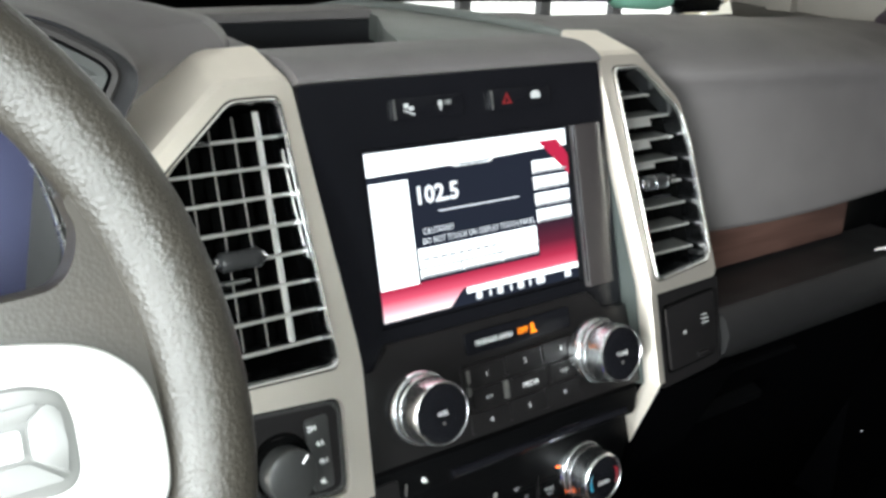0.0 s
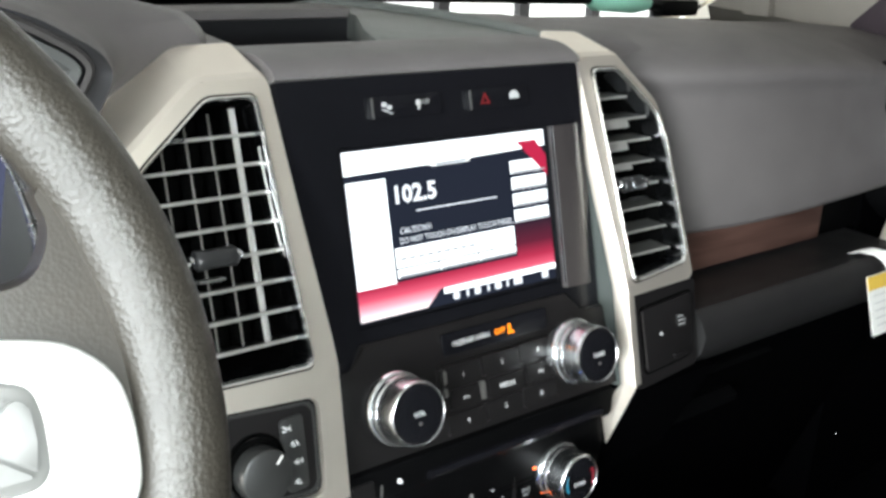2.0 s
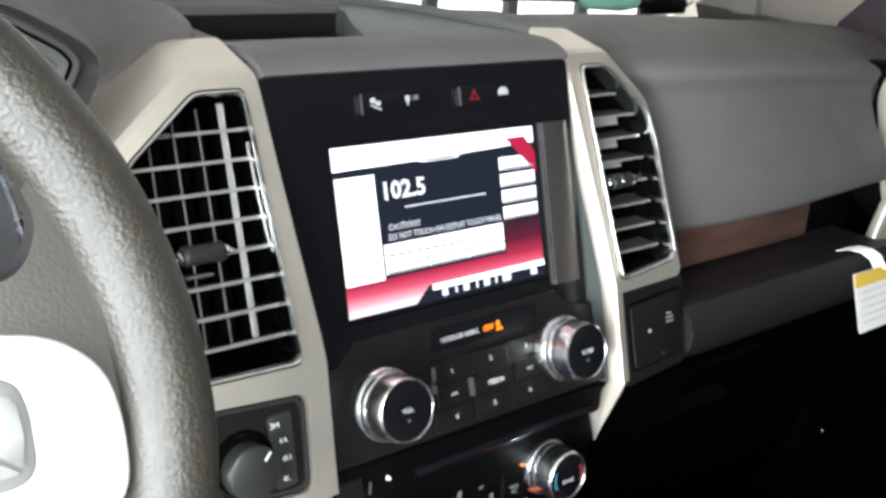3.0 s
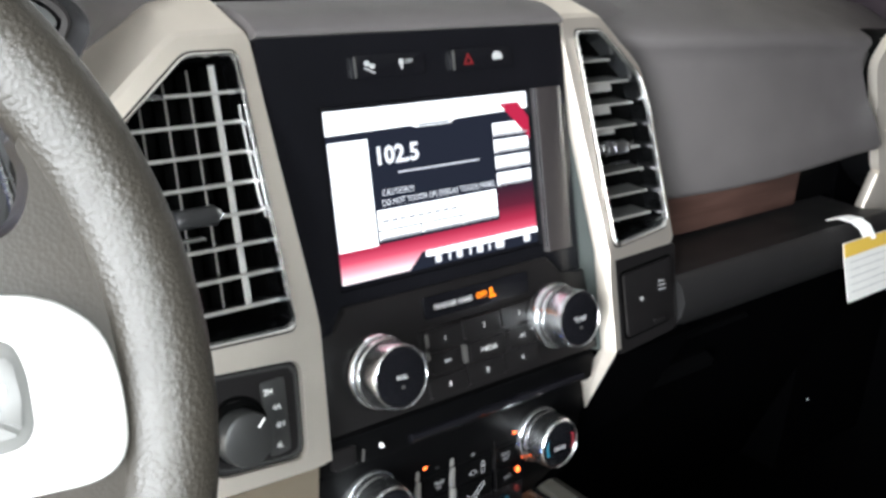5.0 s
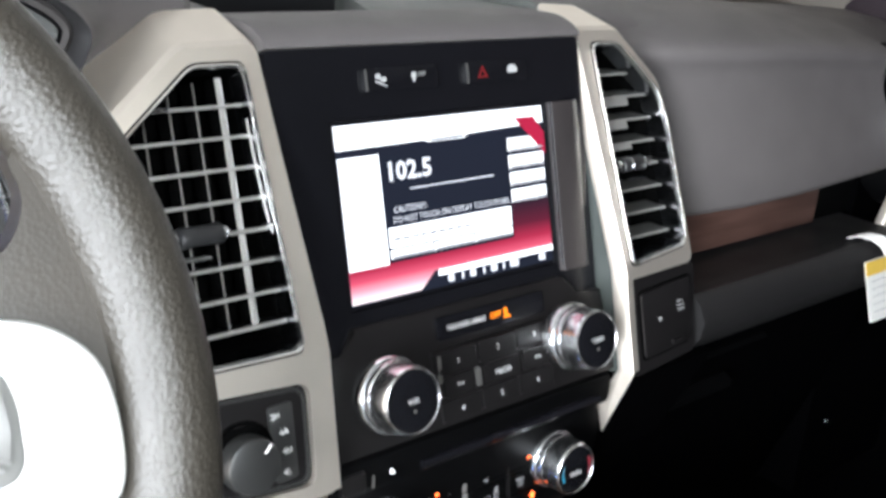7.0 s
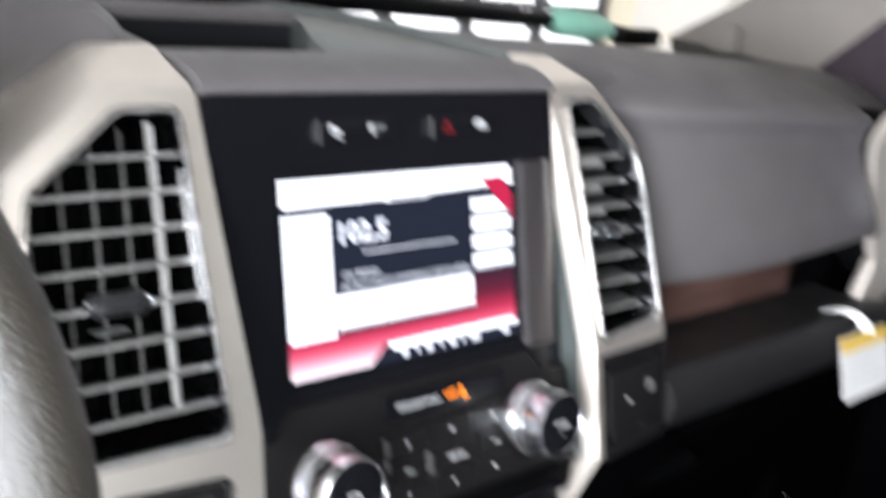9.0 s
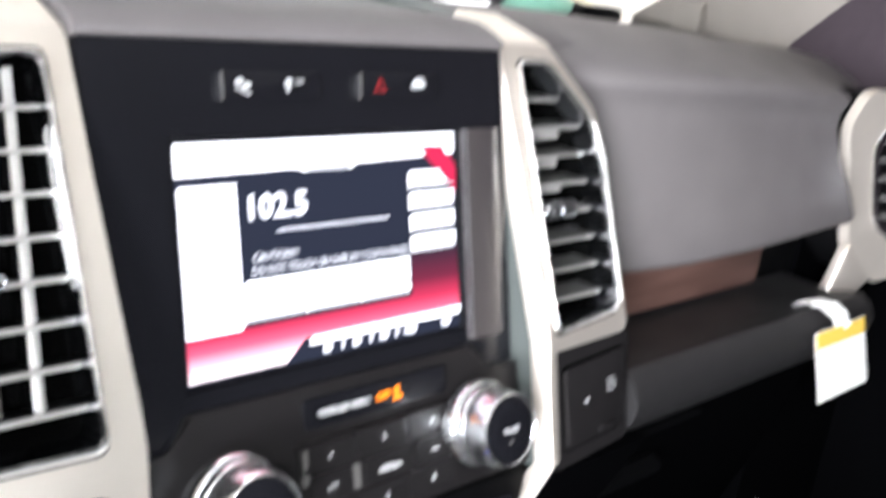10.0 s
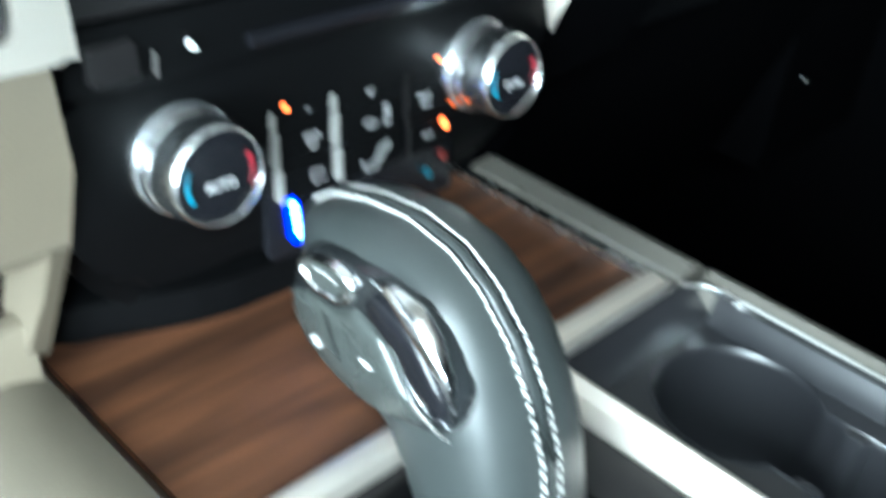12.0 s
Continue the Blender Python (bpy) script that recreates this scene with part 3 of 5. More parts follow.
def dash_driver():
    t = thing("driver_dash", "dark grey driver dashboard with an instrument hood", "dashboard", (-0.45, 0.1, 0.75), "structure")
    prof = [(0.42, 1.385), (0.34, 1.395), (0.20, 1.405), (0.10, 1.405), (0.06, 1.40), (0.055, 1.36), (0.055, 1.10), (0.10, 0.8), (0.42, 0.8)]
    part("upper_pad", loft([[(x, y, z) for y, z in prof] for x in (-0.80, -0.6, -0.4, -0.25)]), DASH, t)
    out = soften([(-0.70, 1.25), (-0.275, 1.25), (-0.252, 1.395), (-0.232, 1.432), (-0.240, 1.4445), (-0.272, 1.4625), (-0.36, 1.487), (-0.47, 1.496), (-0.68, 1.478)], 0.010, 4)

    def inset(d):
        n = len(out)
        res = []
        for k in range(n):
            e = (Vector(out[(k + 1) % n]) - Vector(out[k - 1])).normalized()
            res.append((out[k][0] - e.y * d, out[k][1] + e.x * d))
        return res

    def back(y, shift, drop=0.0):
        ring = []
        for p, q in inset(-0.0025):
            w = max(0.0, min(1.0, (p + 0.31) / 0.06))
            f = max(0.25, min(1.0, (q - 1.385) / 0.045)) if y < 0.07 else 1.0
            ring.append((p + w * f * shift, y, q - drop))
        return ring
    rings = [[(p, 0.0, q) for p, q in out], [(p, 0.0035, q) for p, q in inset(-0.0022)], back(0.035, 0.009), back(0.060, 0.036), back(0.075, 0.082), back(0.10, 0.097), back(0.20, 0.10, 0.004), back(0.29, 0.10, 0.012), back(0.34, 0.10, 0.07)]
    part("instrument_hood", loft(rings, caps=False), DASH, t)
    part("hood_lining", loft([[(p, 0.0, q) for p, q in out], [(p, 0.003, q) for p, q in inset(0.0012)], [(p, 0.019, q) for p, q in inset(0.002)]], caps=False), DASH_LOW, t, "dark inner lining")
    part("ledge", loft([[(p, 0.019, q) for p, q in inset(0.0021)], [(p, 0.017, q) for p, q in inset(0.0045)], [(p, 0.0185, q) for p, q in inset(0.0072)]], caps=False), LIP, t)
    part("groove", loft([[(p, 0.0187, q) for p, q in inset(0.0073)], [(p, 0.024, q) for p, q in inset(0.0080)], [(p, 0.0195, q) for p, q in inset(0.0090)]], caps=False), BLACK, t)
    part("inner_frame", loft([[(p, 0.0195, q) for p, q in inset(0.0091)], [(p, 0.020, q) for p, q in inset(0.014)], [(p, 0.034, q) for p, q in inset(0.022)], [(p, 0.052, q) for p, q in inset(0.024)]], caps=False), PODGREY, t)
    part("instrument_glass", box(-0.67, -0.268, 0.044, 0.05, 1.262, 1.455, 0.002), material("instrument_glass", (0.060, 0.064, 0.115), 0.16, vary=0.1, vary_scale=20), t, "dark blue instrument glass")
    part("instrument_bezel", sweep([(-0.290, 0.016, 1.399), (-0.2825, 0.014, 1.382), (-0.2775, 0.012, 1.364), (-0.2745, 0.010, 1.349), (-0.2735, 0.008, 1.329), (-0.275, 0.008, 1.309)], [0.001, 0.0016, 0.0026, 0.0030, 0.0028, 0.002], 10), SATIN, t, "bright silver bezel")
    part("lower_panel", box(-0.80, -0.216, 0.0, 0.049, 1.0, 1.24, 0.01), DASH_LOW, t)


dash_driver()


# ---- centre stack ----
VENT = [(0.1435, 0.0968), (0.173, 0.0962), (0.2065, 0.060), (0.2105, 0.032), (0.2040, -0.063), (0.1395, -0.069)]
ARCH = [(0.1325, 0.105), (0.1765, 0.105), (0.2115, 0.065), (0.2155, 0.033), (0.2095, -0.076), (0.1340, -0.078)]
ARCH_BACK = [(0.131, 0.130), (0.174, 0.128), (0.2145, 0.087), (0.2185, 0.042), (0.212, -0.076), (0.134, -0.078)]

# the driver's vent and arch are wider towards the door
VENT_L = [(0.140, 0.096), (0.173, 0.096), (0.221, 0.0575), (0.226, 0.034), (0.216, -0.066), (0.139, -0.068)]
ARCH_L = [(0.130, 0.105), (0.1768, 0.1038), (0.2268, 0.0635), (0.2335, 0.035), (0.224, -0.076), (0.131, -0.078)]
ARCH_BACK_L = [(0.131, 0.130), (0.176, 0.129), (0.228, 0.091), (0.241, 0.045), (0.231, -0.076), (0.131, -0.078)]


def lean_in(u, v, s):
    """The driver's arch leans towards the screen at its foot."""
    return u - (0.0075 * max(0.0, min(1.0, (0.1 - v) / 0.15)) if s < 0 and u < 0.1385 else 0)


def arch_trim(s):
    t = thing("arch_trim", "satin champagne silver arch round an air vent", "trim", in_stack(s * 0.17, -0.15, 0.0), group="centre stack arches")
    bm = ring_plate(soften(ARCH_L if s < 0 else ARCH, 0.006), soften(VENT_L if s < 0 else VENT, 0.006), 0.0, 0.022, lambda a, b, h: in_stack(s * lean_in(a, b, s), b, vent_d(b) + h))
    part("vent_surround", bm, SILVER, t)
    a, b = (soften(ARCH_L, 0.006, 6), soften(ARCH_BACK_L, 0.006, 6)) if s < 0 else (soften(ARCH, 0.006, 6), soften(ARCH_BACK, 0.006, 6))
    rings = [[in_stack(s * u, v, vent_d(v) + 0.0005) for u, v in a], [in_stack(s * (u * 0.85 + p * 0.15), v * 0.85 + q * 0.15, vent_d(v) + 0.003) for (u, v), (p, q) in zip(a, b)], [in_stack(s * u, v, 0.038 if v > 0 else 0.02) for u, v in b]]
    part("hood", loft(rings, caps=False), SILVER, t, smooth=5)
    low_out = [(0.131, -0.078), (0.224 if s < 0 else 0.2095, -0.076), (0.220 if s < 0 else 0.210, -0.150), (0.136, -0.153)]
    low_in = [(0.1388, -0.085), (0.205, -0.080), (0.201, -0.140), (0.1410, -0.145)]
    if s < 0:
        part("switch_surround", ring_plate(soften(low_out, 0.004), soften(low_in, 0.008), 0.0, 0.03, lambda a, b, h: in_stack(s * lean_in(a, b, s), b, vent_d(b) + h)), SILVER, t)
    inner = [(0.1305, 0.104, vent_d(0.104)), (0.1305, -0.055, vent_d(-0.055)), (0.1305, -0.07, vent_d(-0.07)), (0.1325, -0.152, vent_d(-0.152))] if s < 0 else [(0.1330, 0.104, vent_d(0.104)), (0.1338, -0.07, vent_d(-0.07)), (0.1351, -0.1475, vent_d(-0.1475))]
    low, deep = (0.0025, 0.009) if s < 0 else (0.0042, 0.0085)
    part("inner_cheek", loft([[in_stack(s * lean_in(u, v, s), v, d + 0.0006), in_stack(s * (lean_in(u, v, s) - low), v, d + deep), in_stack(s * (lean_in(u, v, s) - low), v, d + deep + 0.003), in_stack(s * (u + 0.007), v, d + deep + 0.003), in_stack(s * (u + 0.007), v, d + 0.0010)] for u, v, d in inner]), SILVER, t)
    # rear of the cheek recoloured: its shade is put into the colour
    part("inner_wall", loft([[in_stack(s * (lean_in(u, v, s) - low + 0.0005), v, d + deep + 0.003), in_stack(s * (lean_in(u, v, s) - low - 0.001), v, 0.03), in_stack(s * (u + 0.004), v, 0.03), in_stack(s * (u + 0.004), v, d + deep + 0.003)] for u, v, d in inner]), TEAL if s > 0 else PANEL, t, "inner wall with shade in its grey" if s > 0 else "inner wall with shade in its dark tone")
    tail = [(in_stack(s * 0.139, -0.1535, -0.024), 0.09), (in_stack(s * 0.133, -0.21, 0.02), 0.09), (in_stack(s * 0.131, -0.228, 0.033), 0.088), (in_stack(s * 0.130, -0.236, 0.039), 0.022), (in_stack(s * 0.127, -0.285, 0.075), 0.022)]
    if s < 0:
        tail = [(in_stack(-0.1335, -0.1535, -0.024), 0.095), (Vector((-0.1240, -0.050, 1.135)), 0.10), (Vector((-0.1245, -0.041, 1.100)), 0.10), (Vector((-0.1247, -0.040, 1.098)), 0.0085), (Vector((-0.1270, -0.031, 1.072)), 0.0080), (Vector((-0.1300, -0.020, 1.040)), 0.0110)]
        part("pocket_sill", loft([[(x, y, z) for y, z in ((-0.026, 1.030), (-0.024, 1.054), (-0.021, 1.059), (-0.015, 1.060), (0.0, 1.052), (0.0, 1.030))] for x in (-0.25, -0.19, -0.136)]), BEIGE, t, "beige sill of an open pocket")
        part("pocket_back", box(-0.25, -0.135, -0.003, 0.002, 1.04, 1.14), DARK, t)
    # passenger leg near-black: its shade is put into the colour
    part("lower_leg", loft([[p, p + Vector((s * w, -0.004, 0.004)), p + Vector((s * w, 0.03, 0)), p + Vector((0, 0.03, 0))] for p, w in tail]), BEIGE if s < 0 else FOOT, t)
    if s > 0:
        top = [(0.1310, -0.1414, -0.0190), (0.1350, -0.1484, -0.0268), (0.145, -0.1484, -0.020), (0.145, -0.1414, -0.012)]
        low = [(0.1290, -0.1710, 0.0080), (0.1310, -0.1980, 0.0072), (0.140, -0.1980, 0.0125), (0.140, -0.1710, 0.015)]
        part("tail_wall", loft([[in_stack(*p) for p in top], [in_stack(*p) for p in low]]), SILVER, t)
    return t


def air_vent(s):
    t = thing("air_vent", "black air vent with grey slats in a chrome frame", "air vent", in_stack(s * 0.175, 0.0, 0.03), group="centre air vents")

    def pl(a, b, h):
        return in_stack(s * a, b, vent_d(b) + h)
    outline = VENT_L if s < 0 else VENT
    c = Vector((0.178 if s < 0 else 0.172, 0.014))
    inner = [tuple(c + (Vector(p) - c) * 0.93) for p in outline]
    def frame_of(levels):
        return loft([[pl(a, b, h) for a, b in soften([tuple(c + (Vector(p) - c) * k) for p in outline], 0.006, 5)] for k, h in levels], caps=False)
    part("gasket", frame_of(((1.001, 0.006), (1.001, -0.0008), (0.992, -0.0008), (0.991, 0.003))), BLACK, t, "thin black gasket")
    part("chrome_frame", frame_of(((0.990, 0.005), (0.990, -0.0005), (0.985, -0.0024), (0.975, -0.0032), (0.965, -0.0024), (0.956, 0.0005))), FRAME_CHROME, t, smooth=80)
    part("inner_frame", frame_of(((0.9555, 0.0008), (0.948, 0.006), (0.93, 0.016))), SMOKE, t, "smoked chrome inner frame", smooth=80)
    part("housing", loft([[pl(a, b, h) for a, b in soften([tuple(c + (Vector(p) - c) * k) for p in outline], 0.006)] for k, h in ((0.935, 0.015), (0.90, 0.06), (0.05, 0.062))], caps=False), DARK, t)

    def span(v):
        lo = 0.1418 if s < 0 else 0.1475
        if v > 0.05:
            hi = 0.217 - (v - 0.055) * 1.22 if s < 0 else 0.2030 - (v - 0.055) * 0.95
        else:
            hi = (0.219 if s < 0 else 0.2045) + (v - 0.05) * 0.06
        return lo, hi
    for k in range(8):
        v = 0.072 - k * 0.0174
        lo, hi = span(v)
        rise = 0.005 if s > 0 else 0.0
        e = 0.00105 if s < 0 else 0.0010
        # passenger blades paler: light on their tops is put into the colour
        blade = part("slat", loft([[pl(u, v + dv, h) for dv, h in ((e, 0.0095), (0.0003 + rise, 0.026), (-0.0006 + rise, 0.026), (-e, 0.0095))] for u in (lo, hi)]), SLAT_DIM if s > 0 else BLACK, t)
        part("slat_edge", loft([[pl(u, v + dv, h) for dv, h in ((e * 0.4, 0.0074), (e, 0.0081), (e, 0.0095), (-e, 0.0095), (-e, 0.0081), (-e * 0.4, 0.0074))] for u in (lo, hi)]), SLAT, blade)
        if s > 0 and k in (1, 2, 3):
            tab = 0.166 + 0.006 * (k == 1)
            part("slat_tab", loft([[pl(u, v + dv, h) for dv, h in ((-0.0010, 0.0100), (-0.0010, 0.0125), (-0.0068 + 0.002 * (k == 3), 0.0125), (-0.0068 + 0.002 * (k == 3), 0.0100))] for u in (0.157, tab + 0.012)]), SLAT, blade, "pale stepped tab")
    if s < 0:
        part("slat_end", sweep([pl(0.1955, 0.0725, 0.007), pl(0.1930, 0.0722, 0.0066), pl(0.1865, 0.0722, 0.0072)], [0.0014, 0.0018, 0.0010], 10), CHROME, t, "bright slat end")
    for k in range(5 if s < 0 else 4):
        u = (0.157 if s < 0 else 0.150) + k * 0.0156
        if s < 0:
            top = (0.088, 0.086, 0.080, 0.070, 0.056)[k]
            wide, lean, h0, mat = (0.0019 if k == 0 else 0.0005), 0.055, 0.0106, SLAT if k == 0 else SLAT_MID
        else:
            top = 0.086 if u < 0.18 else 0.086 - (u - 0.178)
            # passenger uprights black: their shade is put into the colour
            wide, lean, h0, mat = 0.0008, 0.0, 0.0262, DARK
        foot = -0.0505 if s < 0 else -0.06
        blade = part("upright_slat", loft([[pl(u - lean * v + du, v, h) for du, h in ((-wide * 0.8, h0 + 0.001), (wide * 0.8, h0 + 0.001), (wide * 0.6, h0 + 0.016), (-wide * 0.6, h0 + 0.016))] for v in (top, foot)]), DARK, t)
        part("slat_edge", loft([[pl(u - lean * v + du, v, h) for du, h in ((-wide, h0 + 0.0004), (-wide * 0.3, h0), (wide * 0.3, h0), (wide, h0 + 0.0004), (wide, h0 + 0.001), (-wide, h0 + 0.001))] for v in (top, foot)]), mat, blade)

    # barrel shaped slider with bright ends
    u0, u1 = (0.1715, 0.1965) if s < 0 else (0.156, 0.180)
    def barrel(rows):
        return loft([[pl(u, 0.0045 + r * math.sin(2 * math.pi * q / 16), 0.005 - r * 0.95 * math.cos(2 * math.pi * q / 16)) for q in range(16)] for u, r in rows])
    knob = part("slider", barrel(((u0, 0.0050), (u0 + 0.001, 0.0058), (u0 + 0.008, 0.0054), (u1 - 0.008, 0.0054), (u1 - 0.001, 0.0058), (u1, 0.0050))), SLIDER, t, "dark satin slider", smooth=60)
    for a, b in ((u0 - 0.0035, u0 - 0.0004), (u1 + 0.0004, u1 + 0.0035)):
        part("slider_cap", barrel(((a, 0.0022), (a + 0.0006, 0.0034), (b - 0.0006, 0.0038), (b, 0.0030))), CHROME, knob, smooth=60)
    part("slider_lip", prism(rounded(u0 + 0.0095, u1 + 0.0005, -0.0082, -0.0066, 0.0007), 0.003, 0.010, lambda a, b, h: pl(a, b, h)), SLAT_DIM if s < 0 else SLIDER, knob)
    if s > 0:
        # smoked bumps added in place of glints on the slider
        for u, v in ((0.164, 0.0038), (0.178, 0.0065), (0.188, 0.0062)):
            part("slider_glint", barrel(((u, 0.0058), (u + 0.0004, 0.0061), (u + 0.0016, 0.0061), (u + 0.002, 0.0058))) if v < 0.005 else sweep([pl(u, v, 0.004), pl(u + 0.002, v + 0.001, 0.003)], 0.0011, 8), SMOKE, knob, smooth=60)
    if s < 0:
        part("inner_bar", loft([[pl(u, v, h) for u, h in ((0.1414 - q, 0.0006), (0.1422, 0.0), (0.1436 + q, 0.0040), (0.1436 + q, 0.010), (0.1414 - q, 0.010))] for v, q in ((0.064, 0.0), (0.060, 0.0002), (0.03, 0.0004), (0.006, 0.0003), (-0.001, -0.0006))]), CHROME, t, "bright chrome bar", smooth=80)


for side in (-1, 1):
    arch_trim(side)
    air_vent(side)


def screen_panel():
    t = thing("screen_surround", "black glossy centre panel round the touch screen", "control panel", in_stack(0, -0.08, 0.02))
    hole = rounded(-0.0905, 0.0905, -0.0585, 0.0575, 0.002)
    out = rounded(-0.1275, 0.1275, -0.086, 0.1005, 0.002)
    part("fascia", ring_plate(out, hole, 0.0, 0.03, lambda a, b, h: in_stack(a, b, h - 0.002)), GLOSS, t)
    # raised pillar at the screen's passenger side
    part("side_cheek", loft([[in_stack(u, v, d) for u, d in ((0.0915, -0.001), (0.0935, -0.006), (0.112, -0.008), (0.119, -0.005), (0.121, 0.0), (0.0915, 0.0))] for v in (0.056, 0.0, -0.064)]), PODGREY_WARM, t, "brown-grey side cheek")
    part("cheek_edge", sweep([in_stack(0.0922, v, -0.005) for v in (0.056, 0.0, -0.060)], 0.0007), SMOKE, t)
    for u0, u1, icons in ((-0.063, -0.006, 2), (0.018, 0.073, 2)):
        row = part("button_plate", prism(rounded(u0, u1, 0.0725, 0.0875, 0.002), -0.005, 0.0, lambda a, b, h: in_stack(a, b, h), 0.001), GLOSS, t)
        part("end_strip", prism(rounded(u0 + 0.0003, u0 + 0.0011, 0.0735, 0.0865, 0.0003), -0.0062, -0.005, lambda a, b, h: in_stack(a, b, h)), STRIP, row)

    icon = lambda bm, mat: part("icon", bm, mat, t, m=STACK)
    blob = lambda u0, u1, v0, v1, r: prism(rounded(u0, u1, v0, v1, r), -0.0058, -0.0049, lambda a, b, h: (a, h, b))
    b = blob(-0.0550, -0.0512, 0.0803, 0.0836, 0.0012)
    merge(b, blob(-0.0512, -0.0472, 0.0785, 0.0815, 0.0012))
    merge(b, prism([(-0.0555, 0.0788), (-0.0545, 0.0794), (-0.0468, 0.0762), (-0.0474, 0.0754)], -0.0058, -0.0049, lambda a, b, h: (a, h, b)))
    icon(b, PRINT_SOFT)
    b = blob(-0.0272, -0.0240, 0.0795, 0.0835, 0.001)
    merge(b, blob(-0.0262, -0.0250, 0.0770, 0.0796, 0.0005))
    icon(b, PRINT_SOFT)
    text_mesh("OFF", 0.0042, stack_uv(-0.0195, 0.0815, -0.0056), PRINT_SOFT, t, "icon", wide=0.85)
    icon(ring_plate([(0.0275, 0.0765), (0.0365, 0.0765), (0.032, 0.0845)], [(0.0297, 0.0779), (0.0343, 0.0779), (0.032, 0.0820)], -0.0058, -0.0049, lambda a, b, h: (a, h, b)), RED_PRINT)
    icon(prism(soften([(0.0545, 0.0785), (0.0630, 0.0785), (0.0634, 0.0812), (0.0612, 0.0838), (0.0572, 0.0842), (0.0545, 0.0820)], 0.0008), -0.0058, -0.0049, lambda a, b, h: (a, h, b)), PRINT_SOFT)


screen_panel()


def flat(name, poly, lift, mat, parent):
    return part(name, prism(poly, -lift, 0.0004 - lift, lambda a, b, h: in_stack(a, b, h)), mat, parent)


def rect(a, b, c, d):
    return [(a, c), (b, c), (b, d), (a, d)]


def touch_screen():
    t = thing("touch_screen", "lit touch screen with a radio page and red band", "screen", in_stack(0, 0, 0.01))
    part("glass", box(-0.09, 0.09, 0.0, 0.012, -0.058, 0.057), GLOSS, t, m=STACK)
    flat("page", rect(-0.087, 0.0872, -0.0555, 0.0545), 0.0006, LCD_DARK, t)
    flat("header_bar", [(-0.087, 0.0545), (-0.087, 0.0395), (-0.020, 0.0403), (-0.016, 0.0388), (0.014, 0.0388), (0.018, 0.0412), (0.0872, 0.043), (0.0872, 0.0545)], 0.0012, LCD_WHITE, t)
    flat("side_menu", rect(-0.0865, -0.0562, -0.0340, 0.0350), 0.0012, LCD_WHITE, t)
    for k in range(4):
        flat("preset_key", rect(0.0525, 0.0855, 0.0255 - k * 0.0117, 0.0345 - k * 0.0117), 0.0012, LCD_WHITE, t)
    flat("list_block", rect(-0.0543, 0.050, -0.0245, -0.0115), 0.0012, LCD_WHITE, t)
    for k in range(3):
        flat("list_key", rect(-0.0543 + k * 0.0352, -0.0205 + k * 0.0352, -0.0312, -0.0255), 0.0012, LCD_WHITE, t)
    flat("fade_band", rect(0.0515, 0.087, -0.0335, -0.010), 0.0009, LCD_BAND, t)
    flat("fade_band", rect(-0.0868, 0.087, -0.0440, -0.0335), 0.0010, LCD_BAND, t)
    flat("fade_band", [(-0.0868, -0.0545), (-0.033, -0.0545), (-0.021, -0.0440), (-0.0868, -0.0440)], 0.0010, LCD_BAND, t)
    flat("foot_bar", rect(-0.018, 0.087, -0.0480, -0.0440), 0.0013, LCD_WHITE, t)
    for k in range(9):
        flat("text_bar", rect(-0.0515 + k * 0.0073, -0.0460 + k * 0.0073, -0.0200, -0.0180), 0.0018, LCD_GREY, t)
    for k in range(3):
        flat("key_shade", rect(-0.0535 + k * 0.0352, -0.0213 + k * 0.0352, -0.0312, -0.0295), 0.0018, LCD_GREY, t)
    for k in range(4):
        flat("key_shade", rect(0.0530, 0.085, 0.0257 - k * 0.0117, 0.0272 - k * 0.0117), 0.0018, LCD_GREY, t)
    flat("tab_edge", [(-0.018, 0.0425), (-0.013, 0.0392), (0.012, 0.0392), (0.017, 0.0428), (0.012, 0.0412), (-0.013, 0.0410)], 0.0018, LCD_GREY, t)
    flat("ribbon", [(0.060, 0.0478), (0.078, 0.0478), (0.0872, 0.036), (0.0872, 0.021)], 0.0018, LCD_RED, t)
    for k, (u, w) in enumerate(((-0.008, 0.0025), (0.002, 0.0008), (0.011, 0.0025), (0.021, 0.0008), (0.030, 0.0028), (0.039, 0.0008), (0.049, 0.0040), (0.076, 0.0030))):
        flat("foot_icon", rounded(u - w, u + w, -0.0535, -0.0485, min(w, 0.001)), 0.0013, LCD_TEXT, t)
    flat("underline", rect(-0.034, 0.037, 0.0108, 0.0116), 0.0012, LCD_TEXT, t)
    text_mesh("102.5", 0.0160, stack_uv(-0.0345, 0.0228, -0.0022), LCD_TEXT, t, bold=0.0005, wide=1.05)
    text_mesh("CAUTION!!!", 0.0058, stack_uv(-0.0365, -0.0008, -0.0022), LCD_TEXT, t, wide=0.85)
    text_mesh("DO NOT TOUCH ON DISPLAY TOUCH PANEL", 0.0058, stack_uv(-0.001, -0.0072, -0.0022), LCD_TEXT, t, wide=0.82)


touch_screen()


